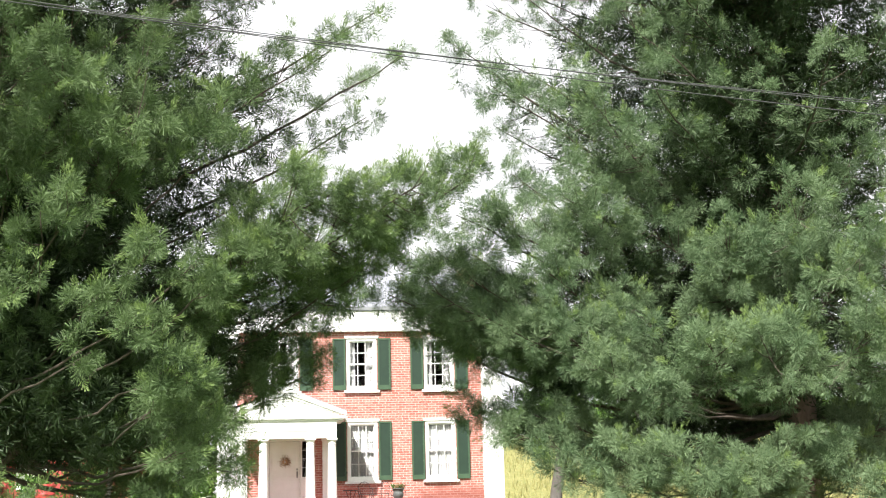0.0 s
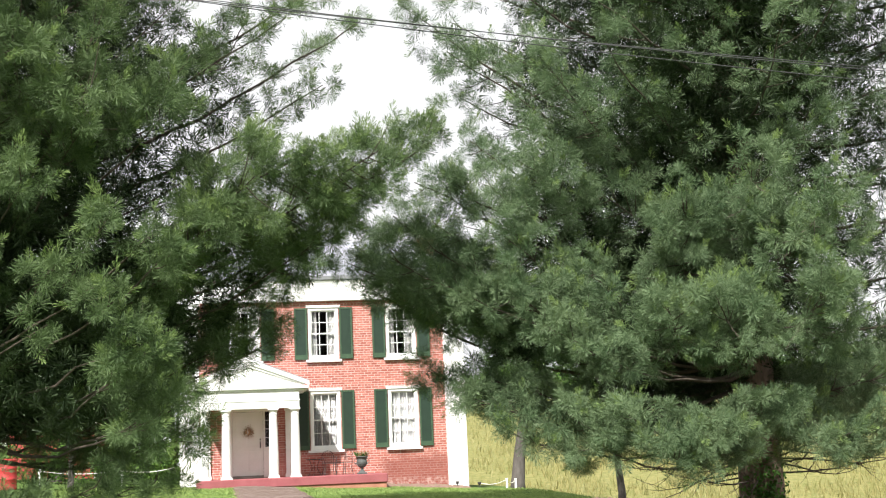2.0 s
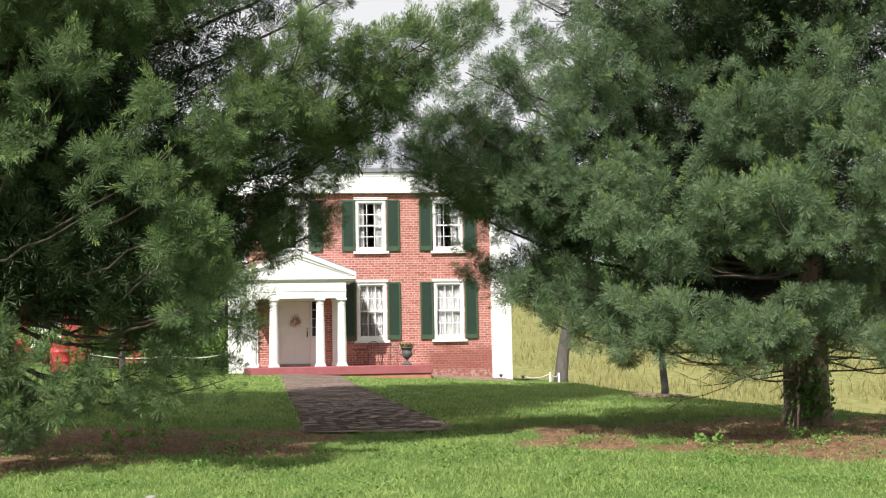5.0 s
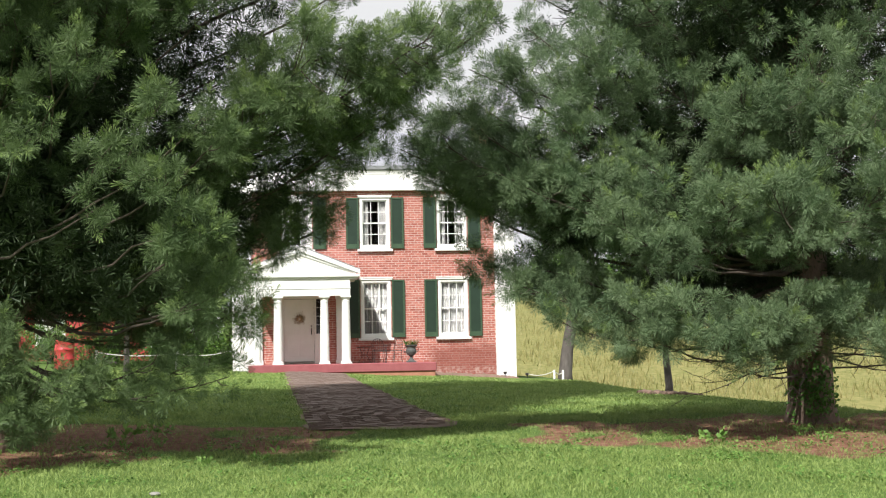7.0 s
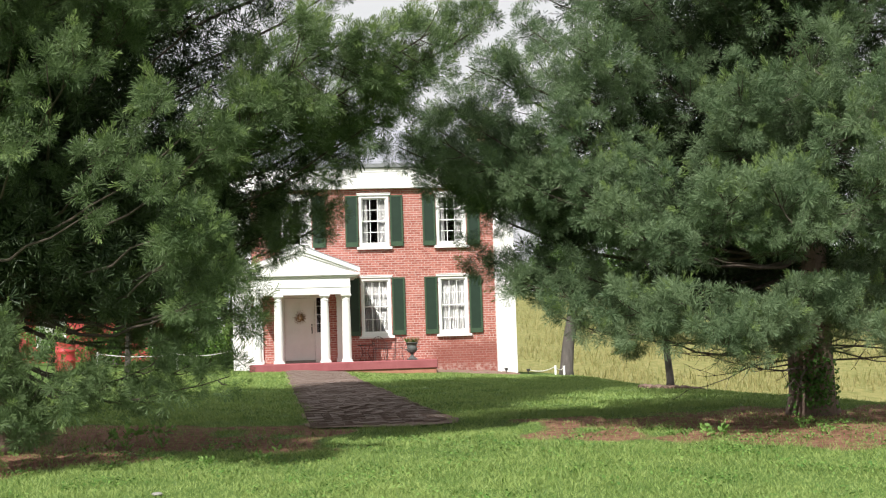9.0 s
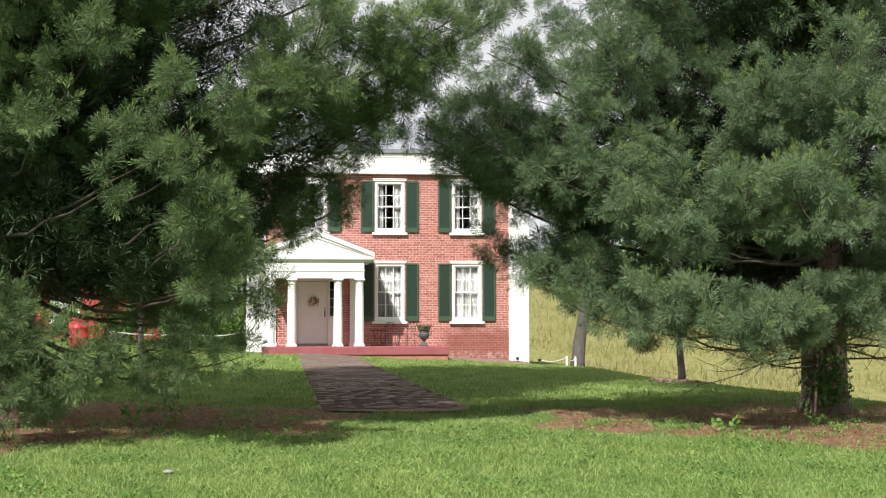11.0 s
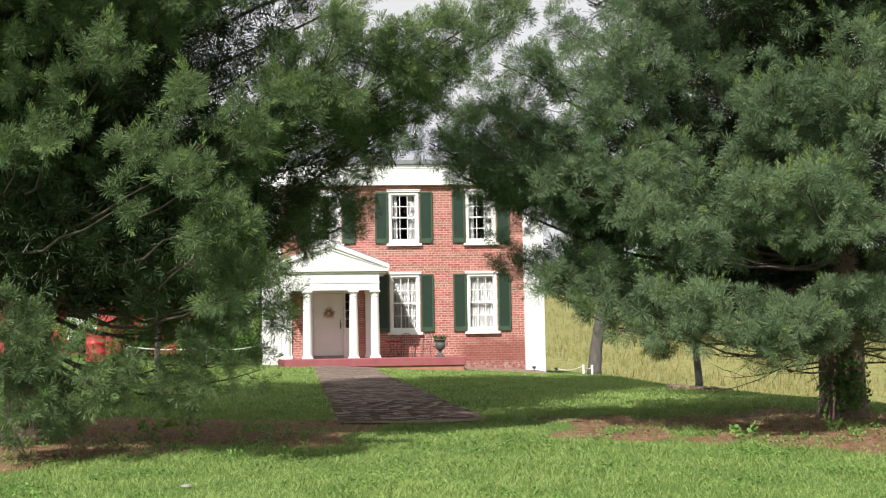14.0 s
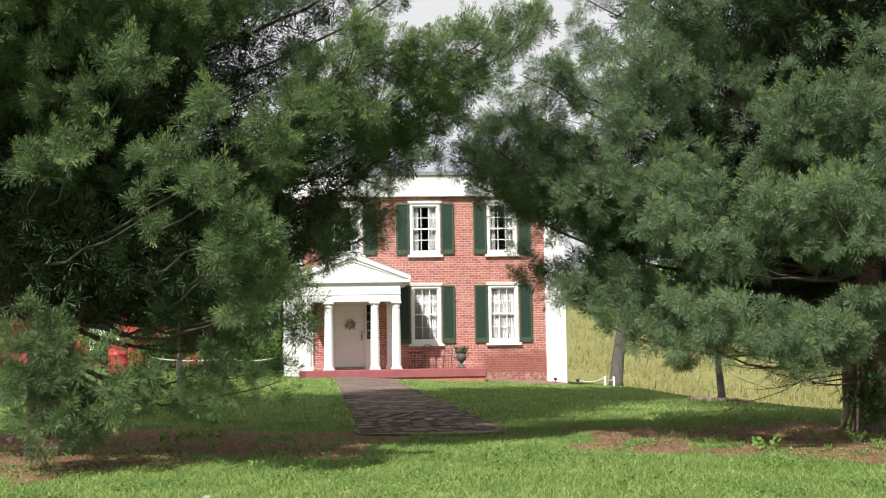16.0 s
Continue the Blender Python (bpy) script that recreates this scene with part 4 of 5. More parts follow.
# limbs that frame the view: tip, height at the trunk, pad length, width, thickness, tufts, share with new growth
left_pads = [
    # the long bright bough that arches over the house's roof
    ((1.0, 12.8, 4.92), 3.5, 2.1, 0.9, 0.36, 50, 0.9), ((0.45, 12.4, 4.75), 3.4, 1.9, 0.9, 0.36, 46, 0.9), ((-0.15, 12.1, 4.80), 3.4, 1.7, 0.9, 0.38, 46, 0.9), ((-0.75, 11.8, 4.40), 3.2, 1.4, 0.9, 0.38, 42, 0.9),
    ((-1.15, 11.8, 3.95), 3.0, 1.2, 0.7, 0.30, 26, 0.7), ((0.30, 12.9, 4.42), 3.2, 1.6, 0.7, 0.2, 22, 0.6),
    ((-0.25, 12.7, 3.84), 2.9, 0.7, 0.5, 0.20, 13, 0.8), ((0.05, 13.4, 4.1), 2.9, 1.6, 0.6, 0.15, 14, 0.3),
    # darker boughs against the house front
    ((-0.58, 13.4, 3.42), 2.7, 1.7, 0.7, 0.16, 26, 0.2), ((-0.62, 13.5, 3.02), 2.5, 1.7, 0.6, 0.15, 24, 0.2), ((-1.20, 13.2, 2.90), 2.4, 1.5, 0.6, 0.16, 28, 0.2),
    ((-1.70, 12.6, 2.45), 2.2, 1.3, 0.7, 0.18, 22, 0.4), ((-1.36, 12.4, 2.06), 2.1, 1.3, 0.7, 0.18, 22, 0.5), ((-1.95, 12.2, 2.28), 2.2, 1.2, 0.8, 0.2, 20, 0.6),
    ((-1.30, 13.6, 3.25), 2.7, 1.6, 0.9, 0.2, 34, 0.2), ((-2.05, 12.9, 2.0), 2.1, 1.4, 0.9, 0.16, 20, 0.3),
    # thin high sprays against the sky
    ((0.28, 13.0, 6.30), 4.6, 1.9, 0.7, 0.16, 13, 0.5), ((-0.10, 13.0, 5.62), 4.2, 1.8, 0.6, 0.14, 13, 0.5), ((-0.45, 12.6, 6.25), 4.6, 1.7, 0.8, 0.2, 16, 0.5), ((0.0, 13.3, 6.9), 5.2, 2.0, 0.7, 0.2, 14, 0.4),
    # two rows of dense pads, mostly out of view, added to shade lower boughs
    ((-5.5, 9.6, 5.7), 4.5, 2.0, 1.7, 0.35, 34, 0.4), ((-4.6, 9.3, 6.0), 4.6, 2.0, 1.7, 0.35, 34, 0.4), ((-3.7, 9.5, 5.9), 4.6, 1.8, 1.5, 0.35, 32, 0.4), ((-6.6, 10.3, 5.4), 4.4, 2.0, 1.7, 0.35, 32, 0.4),
    ((-5.0, 10.2, 5.1), 4.2, 1.8, 1.6, 0.35, 32, 0.4), ((-4.2, 10.3, 4.8), 4.0, 1.6, 1.4, 0.3, 26, 0.4),
    ((-3.7, 10.8, 5.0), 4.0, 1.1, 1.0, 0.3, 22, 0.5), ((-2.8, 10.7, 5.55), 4.3, 1.1, 1.0, 0.3, 22, 0.5), ((-2.1, 11.0, 5.2), 4.2, 1.0, 0.9, 0.3, 18, 0.5), ((-3.4, 10.9, 6.1), 4.7, 1.2, 1.0, 0.3, 22, 0.5),
    ((-1.4, 12.0, 5.6), 4.3, 1.2, 0.9, 0.3, 24, 0.6), ((-2.2, 11.6, 5.9), 4.4, 1.4, 1.1, 0.3, 26, 0.6), ((-3.2, 11.3, 5.5), 4.2, 1.2, 1.1, 0.3, 24, 0.6)]
# single tufted twigs that reach out of the shade
for tx, tz, ty, many in ((-2.95, 4.02, 10.7, 5), (-2.70, 4.20, 10.7, 7), (-1.97, 3.82, 10.8, 7), (-1.60, 3.70, 10.9, 3), (-2.42, 3.43, 10.8, 5), (-2.14, 3.20, 10.8, 4), (-1.93, 3.08, 10.8, 3),
                         (-2.50, 2.90, 10.8, 3), (-1.87, 2.74, 10.9, 7), (-1.68, 2.64, 11.0, 6), (-3.10, 3.45, 10.6, 4), (-1.50, 3.50, 11.0, 3), (-1.80, 2.05, 11.2, 6),
                         (-1.50, 2.15, 11.3, 4), (-1.98, 2.40, 11.0, 3), (-2.3, 4.7, 11.2, 8), (-1.5, 4.95, 11.4, 6), (-3.0, 5.0, 11.0, 7), (-3.3, 4.5, 10.9, 5), (-3.55, 3.9, 10.9, 5), (-3.6, 3.3, 10.9, 5)):
    left_pads.append(((tx, ty, tz), 1.2 + 0.62 * tz, 0.16 + 0.05 * many, 0.42, 0.11, many, 0.85))
# the low boughs near the lawn
left_pads += [((-3.30, 11.80, 1.42), 1.75, 0.9, 0.9, 0.24, 24, 0.7), ((-3.70, 11.80, 1.08), 1.6, 0.9, 0.9, 0.2, 24, 0.6), ((-3.95, 11.80, 1.50), 1.8, 1.1, 0.9, 0.22, 22, 0.6),
              ((-1.58, 12.20, 1.38), 1.7, 1.8, 0.5, 0.10, 18, 0.4), ((-3.95, 11.70, 1.88), 1.95, 0.8, 0.8, 0.24, 20, 0.7), ((-2.30, 12.10, 1.52), 1.75, 1.3, 0.5, 0.10, 9, 0.5), ((-2.83, 12.10, 1.36), 1.7, 1.0, 0.5, 0.10, 6, 0.5), ((-2.00, 12.50, 1.50), 1.75, 1.2, 0.5, 0.08, 8, 0.3)]
pine_left = pine("white_pine", LP, 30.0, 0.25, left_reach, left_pads, 3, 2.0, "tall eastern white pine with sweeping boughs on bare soil", M_NEEDLE, 2.6, 44,
                      [((-4.4, 9.8, 1.60), (-2.0, 14.9, 2.02)), ((-6.5, 8.0, 1.9), (-1.6, 11.9, 4.9)), ((-1.7, 8.0, 1.9), (2.0, 12.6, 5.2))])

right_pads = [
    # full sunlit pads towards the lawn
    ((3.05, 12.66, 3.11), 2.8, 1.0, 0.9, 0.36, 34, 0.6), ((3.64, 12.66, 3.08), 2.8, 1.0, 0.8, 0.40, 32, 0.6), ((4.03, 12.99, 3.37), 2.9, 0.8, 0.6, 0.26, 18, 0.7), ((4.76, 12.54, 3.19), 2.9, 1.0, 0.8, 0.40, 36, 0.6),
    ((2.24, 13.44, 3.28), 2.7, 0.9, 0.6, 0.45, 26, 0.5), ((2.30, 13.55, 3.78), 2.9, 0.6, 0.4, 0.25, 10, 0.9), ((2.24, 13.78, 2.92), 2.6, 0.9, 0.7, 0.22, 18, 0.4),
    ((4.20, 12.99, 4.62), 3.6, 1.3, 1.2, 0.40, 46, 0.5), ((4.98, 12.54, 4.23), 3.4, 1.2, 1.1, 0.45, 46, 0.5), ((3.42, 13.22, 4.29), 3.4, 1.1, 0.9, 0.35, 32, 0.5), ((3.42, 13.44, 3.93), 3.1, 1.0, 0.9, 0.24, 24, 0.4),
    ((2.58, 13.89, 4.62), 3.6, 1.1, 0.8, 0.3, 24, 0.4), ((2.46, 14.11, 5.41), 4.0, 1.4, 1.0, 0.3, 28, 0.4), ((3.25, 13.78, 5.86), 4.3, 1.1, 0.9, 0.3, 20, 0.5), ((1.9, 13.0, 5.9), 4.6, 1.4, 1.0, 0.3, 26, 0.4), ((5.04, 13.22, 5.41), 4.1, 1.0, 0.8, 0.25, 14, 0.5), ((3.02, 13.89, 6.86), 5.0, 1.2, 1.0, 0.3, 26, 0.5),
    # behind and beyond the trunk
    ((7.2, 17.0, 2.7), 2.6, 2.0, 1.5, 0.35, 24, 0.1), ((6.7, 15.0, 2.45), 2.5, 1.4, 1.2, 0.35, 24, 0.2), ((6.3, 14.0, 2.4), 2.5, 1.4, 1.1, 0.3, 26, 0.3), ((6.2, 18.2, 2.6), 2.6, 2.2, 1.6, 0.35, 26, 0.1), ((4.6, 19.0, 2.6), 2.6, 2.4, 1.6, 0.35, 26, 0.1),
    ((3.0, 18.5, 2.65), 2.6, 2.4, 1.6, 0.35, 26, 0.1), ((2.0, 17.5, 2.6), 2.6, 2.2, 1.5, 0.35, 24, 0.1), ((1.4, 16.4, 2.5), 2.5, 2.0, 1.3, 0.3, 22, 0.1), ((7.4, 16.0, 3.2), 2.9, 1.8, 1.4, 0.3, 24, 0.2), ((6.4, 16.7, 2.2), 2.4, 1.3, 1.3, 0.35, 28, 0.1), ((6.1, 17.7, 2.3), 2.4, 1.7, 1.3, 0.35, 28, 0.1), ((5.9, 14.7, 2.3), 2.4, 0.9, 1.0, 0.3, 24, 0.2), ((5.7, 13.2, 1.85), 2.0, 1.0, 0.8, 0.16, 18, 0.4),
    # the low pad before the trunk
    ((1.43, 13.94, 1.90), 1.9, 1.1, 0.6, 0.18, 16, 0.5), ((2.05, 13.40, 2.05), 1.95, 1.1, 0.8, 0.18, 26, 0.5), ((2.65, 13.08, 2.01), 1.95, 1.1, 0.8, 0.18, 26, 0.5), ((3.35, 12.97, 1.86), 1.9, 1.1, 0.8, 0.16, 26, 0.5),
    ((3.95, 13.08, 2.03), 1.95, 1.1, 0.8, 0.18, 26, 0.5), ((4.60, 13.19, 2.08), 2.0, 1.0, 0.7, 0.18, 22, 0.5), ((5.84, 13.40, 1.82), 1.85, 1.1, 0.7, 0.16, 18, 0.4), ((3.56, 13.40, 1.70), 1.75, 0.8, 0.6, 0.10, 10, 0.4),
    ((2.95, 13.0, 1.64), 1.8, 0.9, 0.7, 0.12, 15, 0.4), ((5.0, 13.2, 1.70), 1.9, 0.7, 0.7, 0.14, 14, 0.4), ((2.2, 13.3, 1.75), 1.8, 0.9, 0.6, 0.12, 12, 0.4),
    # thin dark ends against the house and the sky
    ((0.56, 14.3, 2.64), 2.4, 1.2, 0.45, 0.12, 24, 0.1), ((1.05, 14.1, 2.30), 2.2, 1.2, 0.6, 0.14, 26, 0.2), ((1.30, 14.4, 2.52), 2.3, 1.3, 0.7, 0.15, 26, 0.2),
    ((0.55, 14.3, 3.45), 2.7, 1.6, 0.7, 0.18, 38, 0.2), ((0.12, 14.3, 3.74), 2.8, 1.7, 0.6, 0.15, 34, 0.2), ((-0.1, 14.2, 3.95), 2.9, 1.6, 0.5, 0.14, 15, 0.2), ((0.70, 14.0, 4.30), 3.2, 1.5, 0.7, 0.16, 24, 0.4), ((0.35, 14.2, 4.1), 3.0, 1.5, 0.6, 0.14, 14, 0.3), ((0.85, 14.2, 3.75), 2.9, 1.3, 0.7, 0.2, 32, 0.2),
    ((0.5, 13.9, 4.75), 3.4, 1.6, 0.7, 0.18, 24, 0.4), ((1.15, 14.0, 5.25), 3.8, 1.4, 0.7, 0.2, 16, 0.3), ((0.95, 14.0, 6.30), 4.6, 1.5, 0.7, 0.2, 16, 0.3), ((0.45, 14.0, 6.85), 5.0, 1.6, 0.7, 0.2, 14, 0.3),
    ((0.25, 13.8, 4.35), 3.1, 1.5, 0.6, 0.18, 22, 0.3), ((0.62, 13.7, 3.98), 3.0, 1.4, 0.7, 0.18, 24, 0.3), ((0.95, 13.8, 4.65), 3.5, 1.3, 0.7, 0.2, 24, 0.3), ((-0.2, 14.0, 4.3), 3.1, 1.5, 0.5, 0.14, 14, 0.3), ((0.4, 14.0, 3.55), 2.8, 1.4, 0.5, 0.12, 20, 0.2), ((-0.05, 14.1, 3.58), 2.8, 1.4, 0.5, 0.12, 22, 0.1), ((0.2, 13.6, 3.85), 2.9, 1.3, 0.5, 0.14, 20, 0.2), ((-0.28, 13.9, 3.85), 2.9, 1.2, 0.4, 0.12, 14, 0.2),
    ((1.30, 13.5, 4.60), 3.5, 1.4, 0.8, 0.25, 24, 0.4), ((1.70, 13.3, 4.95), 3.8, 1.4, 0.9, 0.3, 28, 0.4), ((1.45, 13.4, 4.00), 3.2, 1.4, 0.9, 0.3, 30, 0.4), ((1.45, 13.4, 3.50), 2.9, 1.2, 0.8, 0.24, 28, 0.3), ((1.80, 13.2, 3.0), 2.6, 1.1, 0.8, 0.22, 24, 0.3)]
pine_right = pine("white_pine", RP, 30.0, 0.26, right_reach, right_pads, 21, 2.55, "tall eastern white pine with ivy round its trunk", M_NEEDLE_BLUE, 2.4, 44,
                       [((1.35, 10.5, 2.1), (6.4, 15.6, 2.75)), ((1.5, 10.0, 2.6), (7.0, 14.2, 5.2)), ((3.4, 11.0, 0.4), (6.6, 15.4, 1.42)), ((0.4, 12.5, 2.7), (1.6, 18.0, 3.3))])

# a stout bare limb low on the shaded pine
db = tube(bmesh.new(), [(0.1, -0.1, 1.25), (0.45, -0.5, 1.52), (0.75, -0.8, 1.72), (1.0, -0.95, 1.98), (1.35, -1.1, 2.1)], [0.055, 0.048, 0.042, 0.034, 0.02], 8)
for sx, sz, ex, ez in ((0.45, 1.52, 1.1, 1.50), (0.75, 1.72, 1.45, 1.78), (0.6, 1.6, 0.95, 1.3), (1.0, 1.98, 1.2, 2.35)):
    tube(db, [(sx, -0.55, sz), ((sx + ex) / 2, -0.7, (sz + ez) / 2 + 0.03), (ex, -0.8, ez)], [0.012, 0.009, 0.004], 5)
part("dead_branch", db, M_BARK_GREY, pine_left, "bare grey lower limb")

# bare dead branches low on the pine's trunk
rng = np.random.default_rng(31)
for k in range(18):
    az = math.pi + rng.uniform(-1.5, 1.2) if k < 13 else rng.uniform(-0.9, 0.3)
    z0 = rng.uniform(0.55, 1.15)
    L = float(rng.uniform(0.9, 2.3))
    p = Vector((0.2 * math.cos(az), 0.2 * math.sin(az), z0))
    pts, way = [p], Vector((math.cos(az), math.sin(az), -0.05))
    for i in range(6):
        way = (way + Vector((rng.normal(0, 0.13), rng.normal(0, 0.13), -0.06 + rng.normal(0, 0.07) + 0.045 * i))).normalized()
        pts.append(pts[-1] + way * L / 6)
    db = tube(bmesh.new(), pts, [0.013 * (1 - 0.13 * i) for i in range(7)], 5)
    for j in range(9):
        a = pts[1 + j % 6]
        w2 = (way + Vector(rng.normal(0, 0.5, 3))).normalized()
        b = a + w2 * rng.uniform(0.18, 0.4)
        tube(db, [a, a.lerp(b, 0.5) + Vector((0, 0, -0.015)), b], [0.005, 0.0035, 0.0015], 4)
        c = a.lerp(b, 0.5)
        tube(db, [c, c + (w2 + Vector(rng.normal(0, 0.5, 3))).normalized() * 0.18], [0.003, 0.0012], 3)
    part("dead_branch", db, M_TWIG, pine_right, "bare dead lower branch")


def leaves(name, centres, radii, count, size, materials, seed, parent=None):
    """Loose leaf quads scattered in clumps."""
    rng = np.random.default_rng(seed)
    centres, radii = np.array(centres, float), np.array(radii, float)
    pick = rng.integers(0, len(centres), count)
    d = rng.normal(0, 1, (count, 3))
    d /= np.linalg.norm(d, axis=1, keepdims=True)
    p = centres[pick] + d * (radii[pick] * rng.uniform(0.35, 1.0, count) ** 0.6)[:, None] * np.array([1, 1, 0.75])
    n = rng.normal(0, 1, (count, 3)) + np.array([0, -0.2, 0.7])
    n /= np.linalg.norm(n, axis=1, keepdims=True)
    a = np.cross(n, rng.normal(0, 1, (count, 3)))
    a /= np.linalg.norm(a, axis=1, keepdims=True)
    b = np.cross(n, a)
    s = (size * rng.uniform(0.6, 1.3, count))[:, None]
    quad = np.stack([p - a * s, p + b * s * 0.55, p + a * s, p - b * s * 0.55], 1).reshape(-1, 3)
    return soup(name, quad, materials, rng.integers(0, len(materials), count), parent, 4)


# ivy climbing the pine's trunk
rng = np.random.default_rng(40)
iv = []
for k in range(900):
    az = rng.normal(-1.75, 0.55)
    z = abs(rng.normal(0, 0.45))
    r = 0.27 * (1 - 0.04 * z) + rng.uniform(0.0, 0.06)
    c = np.array([r * math.cos(az), r * math.sin(az), z])
    a = rng.normal(0, 1, 3)
    a /= np.linalg.norm(a)
    b = np.cross(a, rng.normal(0, 1, 3))
    b /= np.linalg.norm(b)
    s = rng.uniform(0.018, 0.04)
    iv += [c - a * s, c + b * s * 0.7, c + a * s, c - b * s * 0.7]
tagged(soup("ivy", np.array(iv), [M_IVY], None, pine_right, 4), "green ivy leaves on the bark")


def broadleaf(base, height, radius, spreadr, seed, dark, label, leaf=0.07, count=9000, fork=0.4, lean=(0.3, 0.0)):
    """A deciduous tree: leaning trunk that forks into limbs, with clumps of leaves."""
    rng = np.random.default_rng(seed)
    t = thing("broadleaf_tree", base, 0, label, "tree")
    zf = height * fork
    tb = tube(bmesh.new(), [(0, 0, -0.2), (0.02, 0, 0.2), (lean[0] * 0.25, lean[1], zf * 0.4), (lean[0] * 0.7, lean[1], zf * 0.8), (lean[0], lean[1], zf)], [radius * 1.35, radius * 1.05, radius * 0.9, radius * 0.88, radius * 0.8], 12)
    part("trunk", tb, M_BARK_GREY, t, "", True)
    cs, rs = [], []
    for k in range(9):
        az = k * 0.7 + rng.uniform(0, 0.5)
        tip = Vector((lean[0] + math.cos(az) * spreadr * rng.uniform(0.4, 0.9), lean[1] + math.sin(az) * spreadr * rng.uniform(0.4, 0.9), zf + (height - zf) * rng.uniform(0.15, 0.9)))
        st = Vector((lean[0] * 0.9, lean[1], zf * rng.uniform(0.85, 1.0)))
        mid = st.lerp(tip, 0.5) + Vector((0, 0, 0.08 * height))
        part("limb", tube(bmesh.new(), [st, mid, tip], [radius * 0.45, radius * 0.28, radius * 0.08], 6), M_BARK_GREY, t)
        for j in range(5):
            q = mid.lerp(tip, rng.uniform(0.1, 1.1)) + Vector(rng.normal(0, 0.16 * spreadr, 3))
            cs.append(q)
            rs.append(spreadr * rng.uniform(0.16, 0.32))
    leaves("crown", cs, rs, count, leaf, [M_LEAF_DARK, M_LEAF_DARK if dark else M_LEAF], seed + 1, t)
    return t


# tree beside the house; young thin tree on the lawn's edge
broadleaf(place_on(5.08, 43.2), 6.2, 0.22, 2.1, 50, False, "leaning grey-barked tree beside the house", 0.06, 9000, 0.42, (0.45, 0.0))
broadleaf(place_on(5.15, 26.0), 5.0, 0.075, 1.3, 60, True, "slim young tree in a ring of bare soil", 0.05, 5000, 0.4, (-0.12, 0.0))
ring = bmesh.new()
for k in range(40):
    a = rng.uniform(0, 6.28)
    r = 0.55 * math.sqrt(rng.uniform())
    x, y = 5.15 + r * 1.2 * math.cos(a), 26.0 + r * math.sin(a)
    bmesh.ops.create_icosphere(ring, subdivisions=1, radius=rng.uniform(0.04, 0.09), matrix=Matrix.Translation(place_on(x, y, 0.045)) @ Matrix.Diagonal((1.5, 1.2, 0.8, 1)))
tagged(part("soil_ring", ring, M_PATH_BED, None, "mound of bare brown soil round the young tree"), category="soil mound", kind="stuff")

broadleaf(place_on(-8.5, 38.5), 4.4, 0.09, 1.4, 64, False, "slender leafy tree at the lawn's far edge", 0.07, 7000, 0.42, (0.1, 0.0))

# ---- beyond the lawn on the other side: barn, drum, trees ----
barn = thing("barn", place_on(-19.5, 60.0), 6, "red wooden barn with white trim behind the trees", "barn")
for k in range(48):
    x0 = -7.2 + k * 0.3
    if 2.05 < x0 + 0.15 < 3.35 or -3.4 < x0 + 0.15 < -2.2:
        part("board", boxes((x0, x0 + 0.29, 0, 0.05, 2.2, 3.6)), M_BARN, barn)
        part("board", boxes((x0, x0 + 0.29, 0, 0.05, -0.3, 0.7)), M_BARN, barn)
    else:
        part("board", boxes((x0, x0 + 0.29, 0, 0.05, -0.3, 3.6)), M_BARN, barn)
part("frame_wall", boxes((-7.2, -3.35, 0.06, 0.2, -0.3, 3.6), (-2.15, 2.0, 0.06, 0.2, -0.3, 3.6), (3.4, 7.2, 0.06, 0.2, -0.3, 3.6), (-7.2, -7.0, 0.21, 7.0, -0.3, 3.6), (7.0, 7.2, 0.21, 7.0, -0.3, 3.6), (-7.2, 7.2, 7.01, 7.2, -0.3, 3.6)), M_BARN, barn)
for x in (2.7, -2.75):
    wn = part("window", boxes((x - 0.68, x - 0.58, -0.02, 0.12, 0.7, 2.2), (x + 0.58, x + 0.68, -0.02, 0.12, 0.7, 2.2), (x - 0.58, x + 0.58, -0.02, 0.12, 2.1, 2.2), (x - 0.58, x + 0.58, -0.02, 0.12, 0.7, 0.8)), M_WHITE, barn)
    part("blind", boxes((x - 0.58, x + 0.58, 0.09, 0.12, 0.8, 2.1)), M_WHITE, wn)
for x in (-7.3, 7.2, 0.0):
    part("corner_board", boxes((x - 0.02, x + 0.14, -0.04, -0.003, -0.3, 3.6)), M_WHITE, barn)
rf = bmesh.new()
prism(rf, [(-7.5, 3.602), (-7.5, 3.70), (0, 6.6), (7.5, 3.70), (7.5, 3.602), (0, 6.4)], -0.4, 7.5)
part("roof", rf, M_ROOF, barn)
gb = bmesh.new()
prism(gb, [(-7.1, 3.602), (7.1, 3.602), (0, 6.35)], 0.0, 0.15)
part("gable", gb, M_BARN, barn)

drum = thing("drum", place_on(-10.85, 40.5), 15, "bright red steel drum standing in the grass", "drum")
part("body", lathe(bmesh.new(), [(0.30, 0.0), (0.31, 0.03), (0.30, 0.06), (0.30, 0.30), (0.315, 0.32), (0.30, 0.34), (0.30, 0.60), (0.315, 0.62), (0.30, 0.64), (0.30, 0.88), (0.31, 0.9), (0.29, 0.91)], 24), M_RED, drum, "", True)
part("lid", lathe(bmesh.new(), [(0.28, 0.911), (0.28, 0.93), (0.1, 0.94)], 24), M_RED, drum)

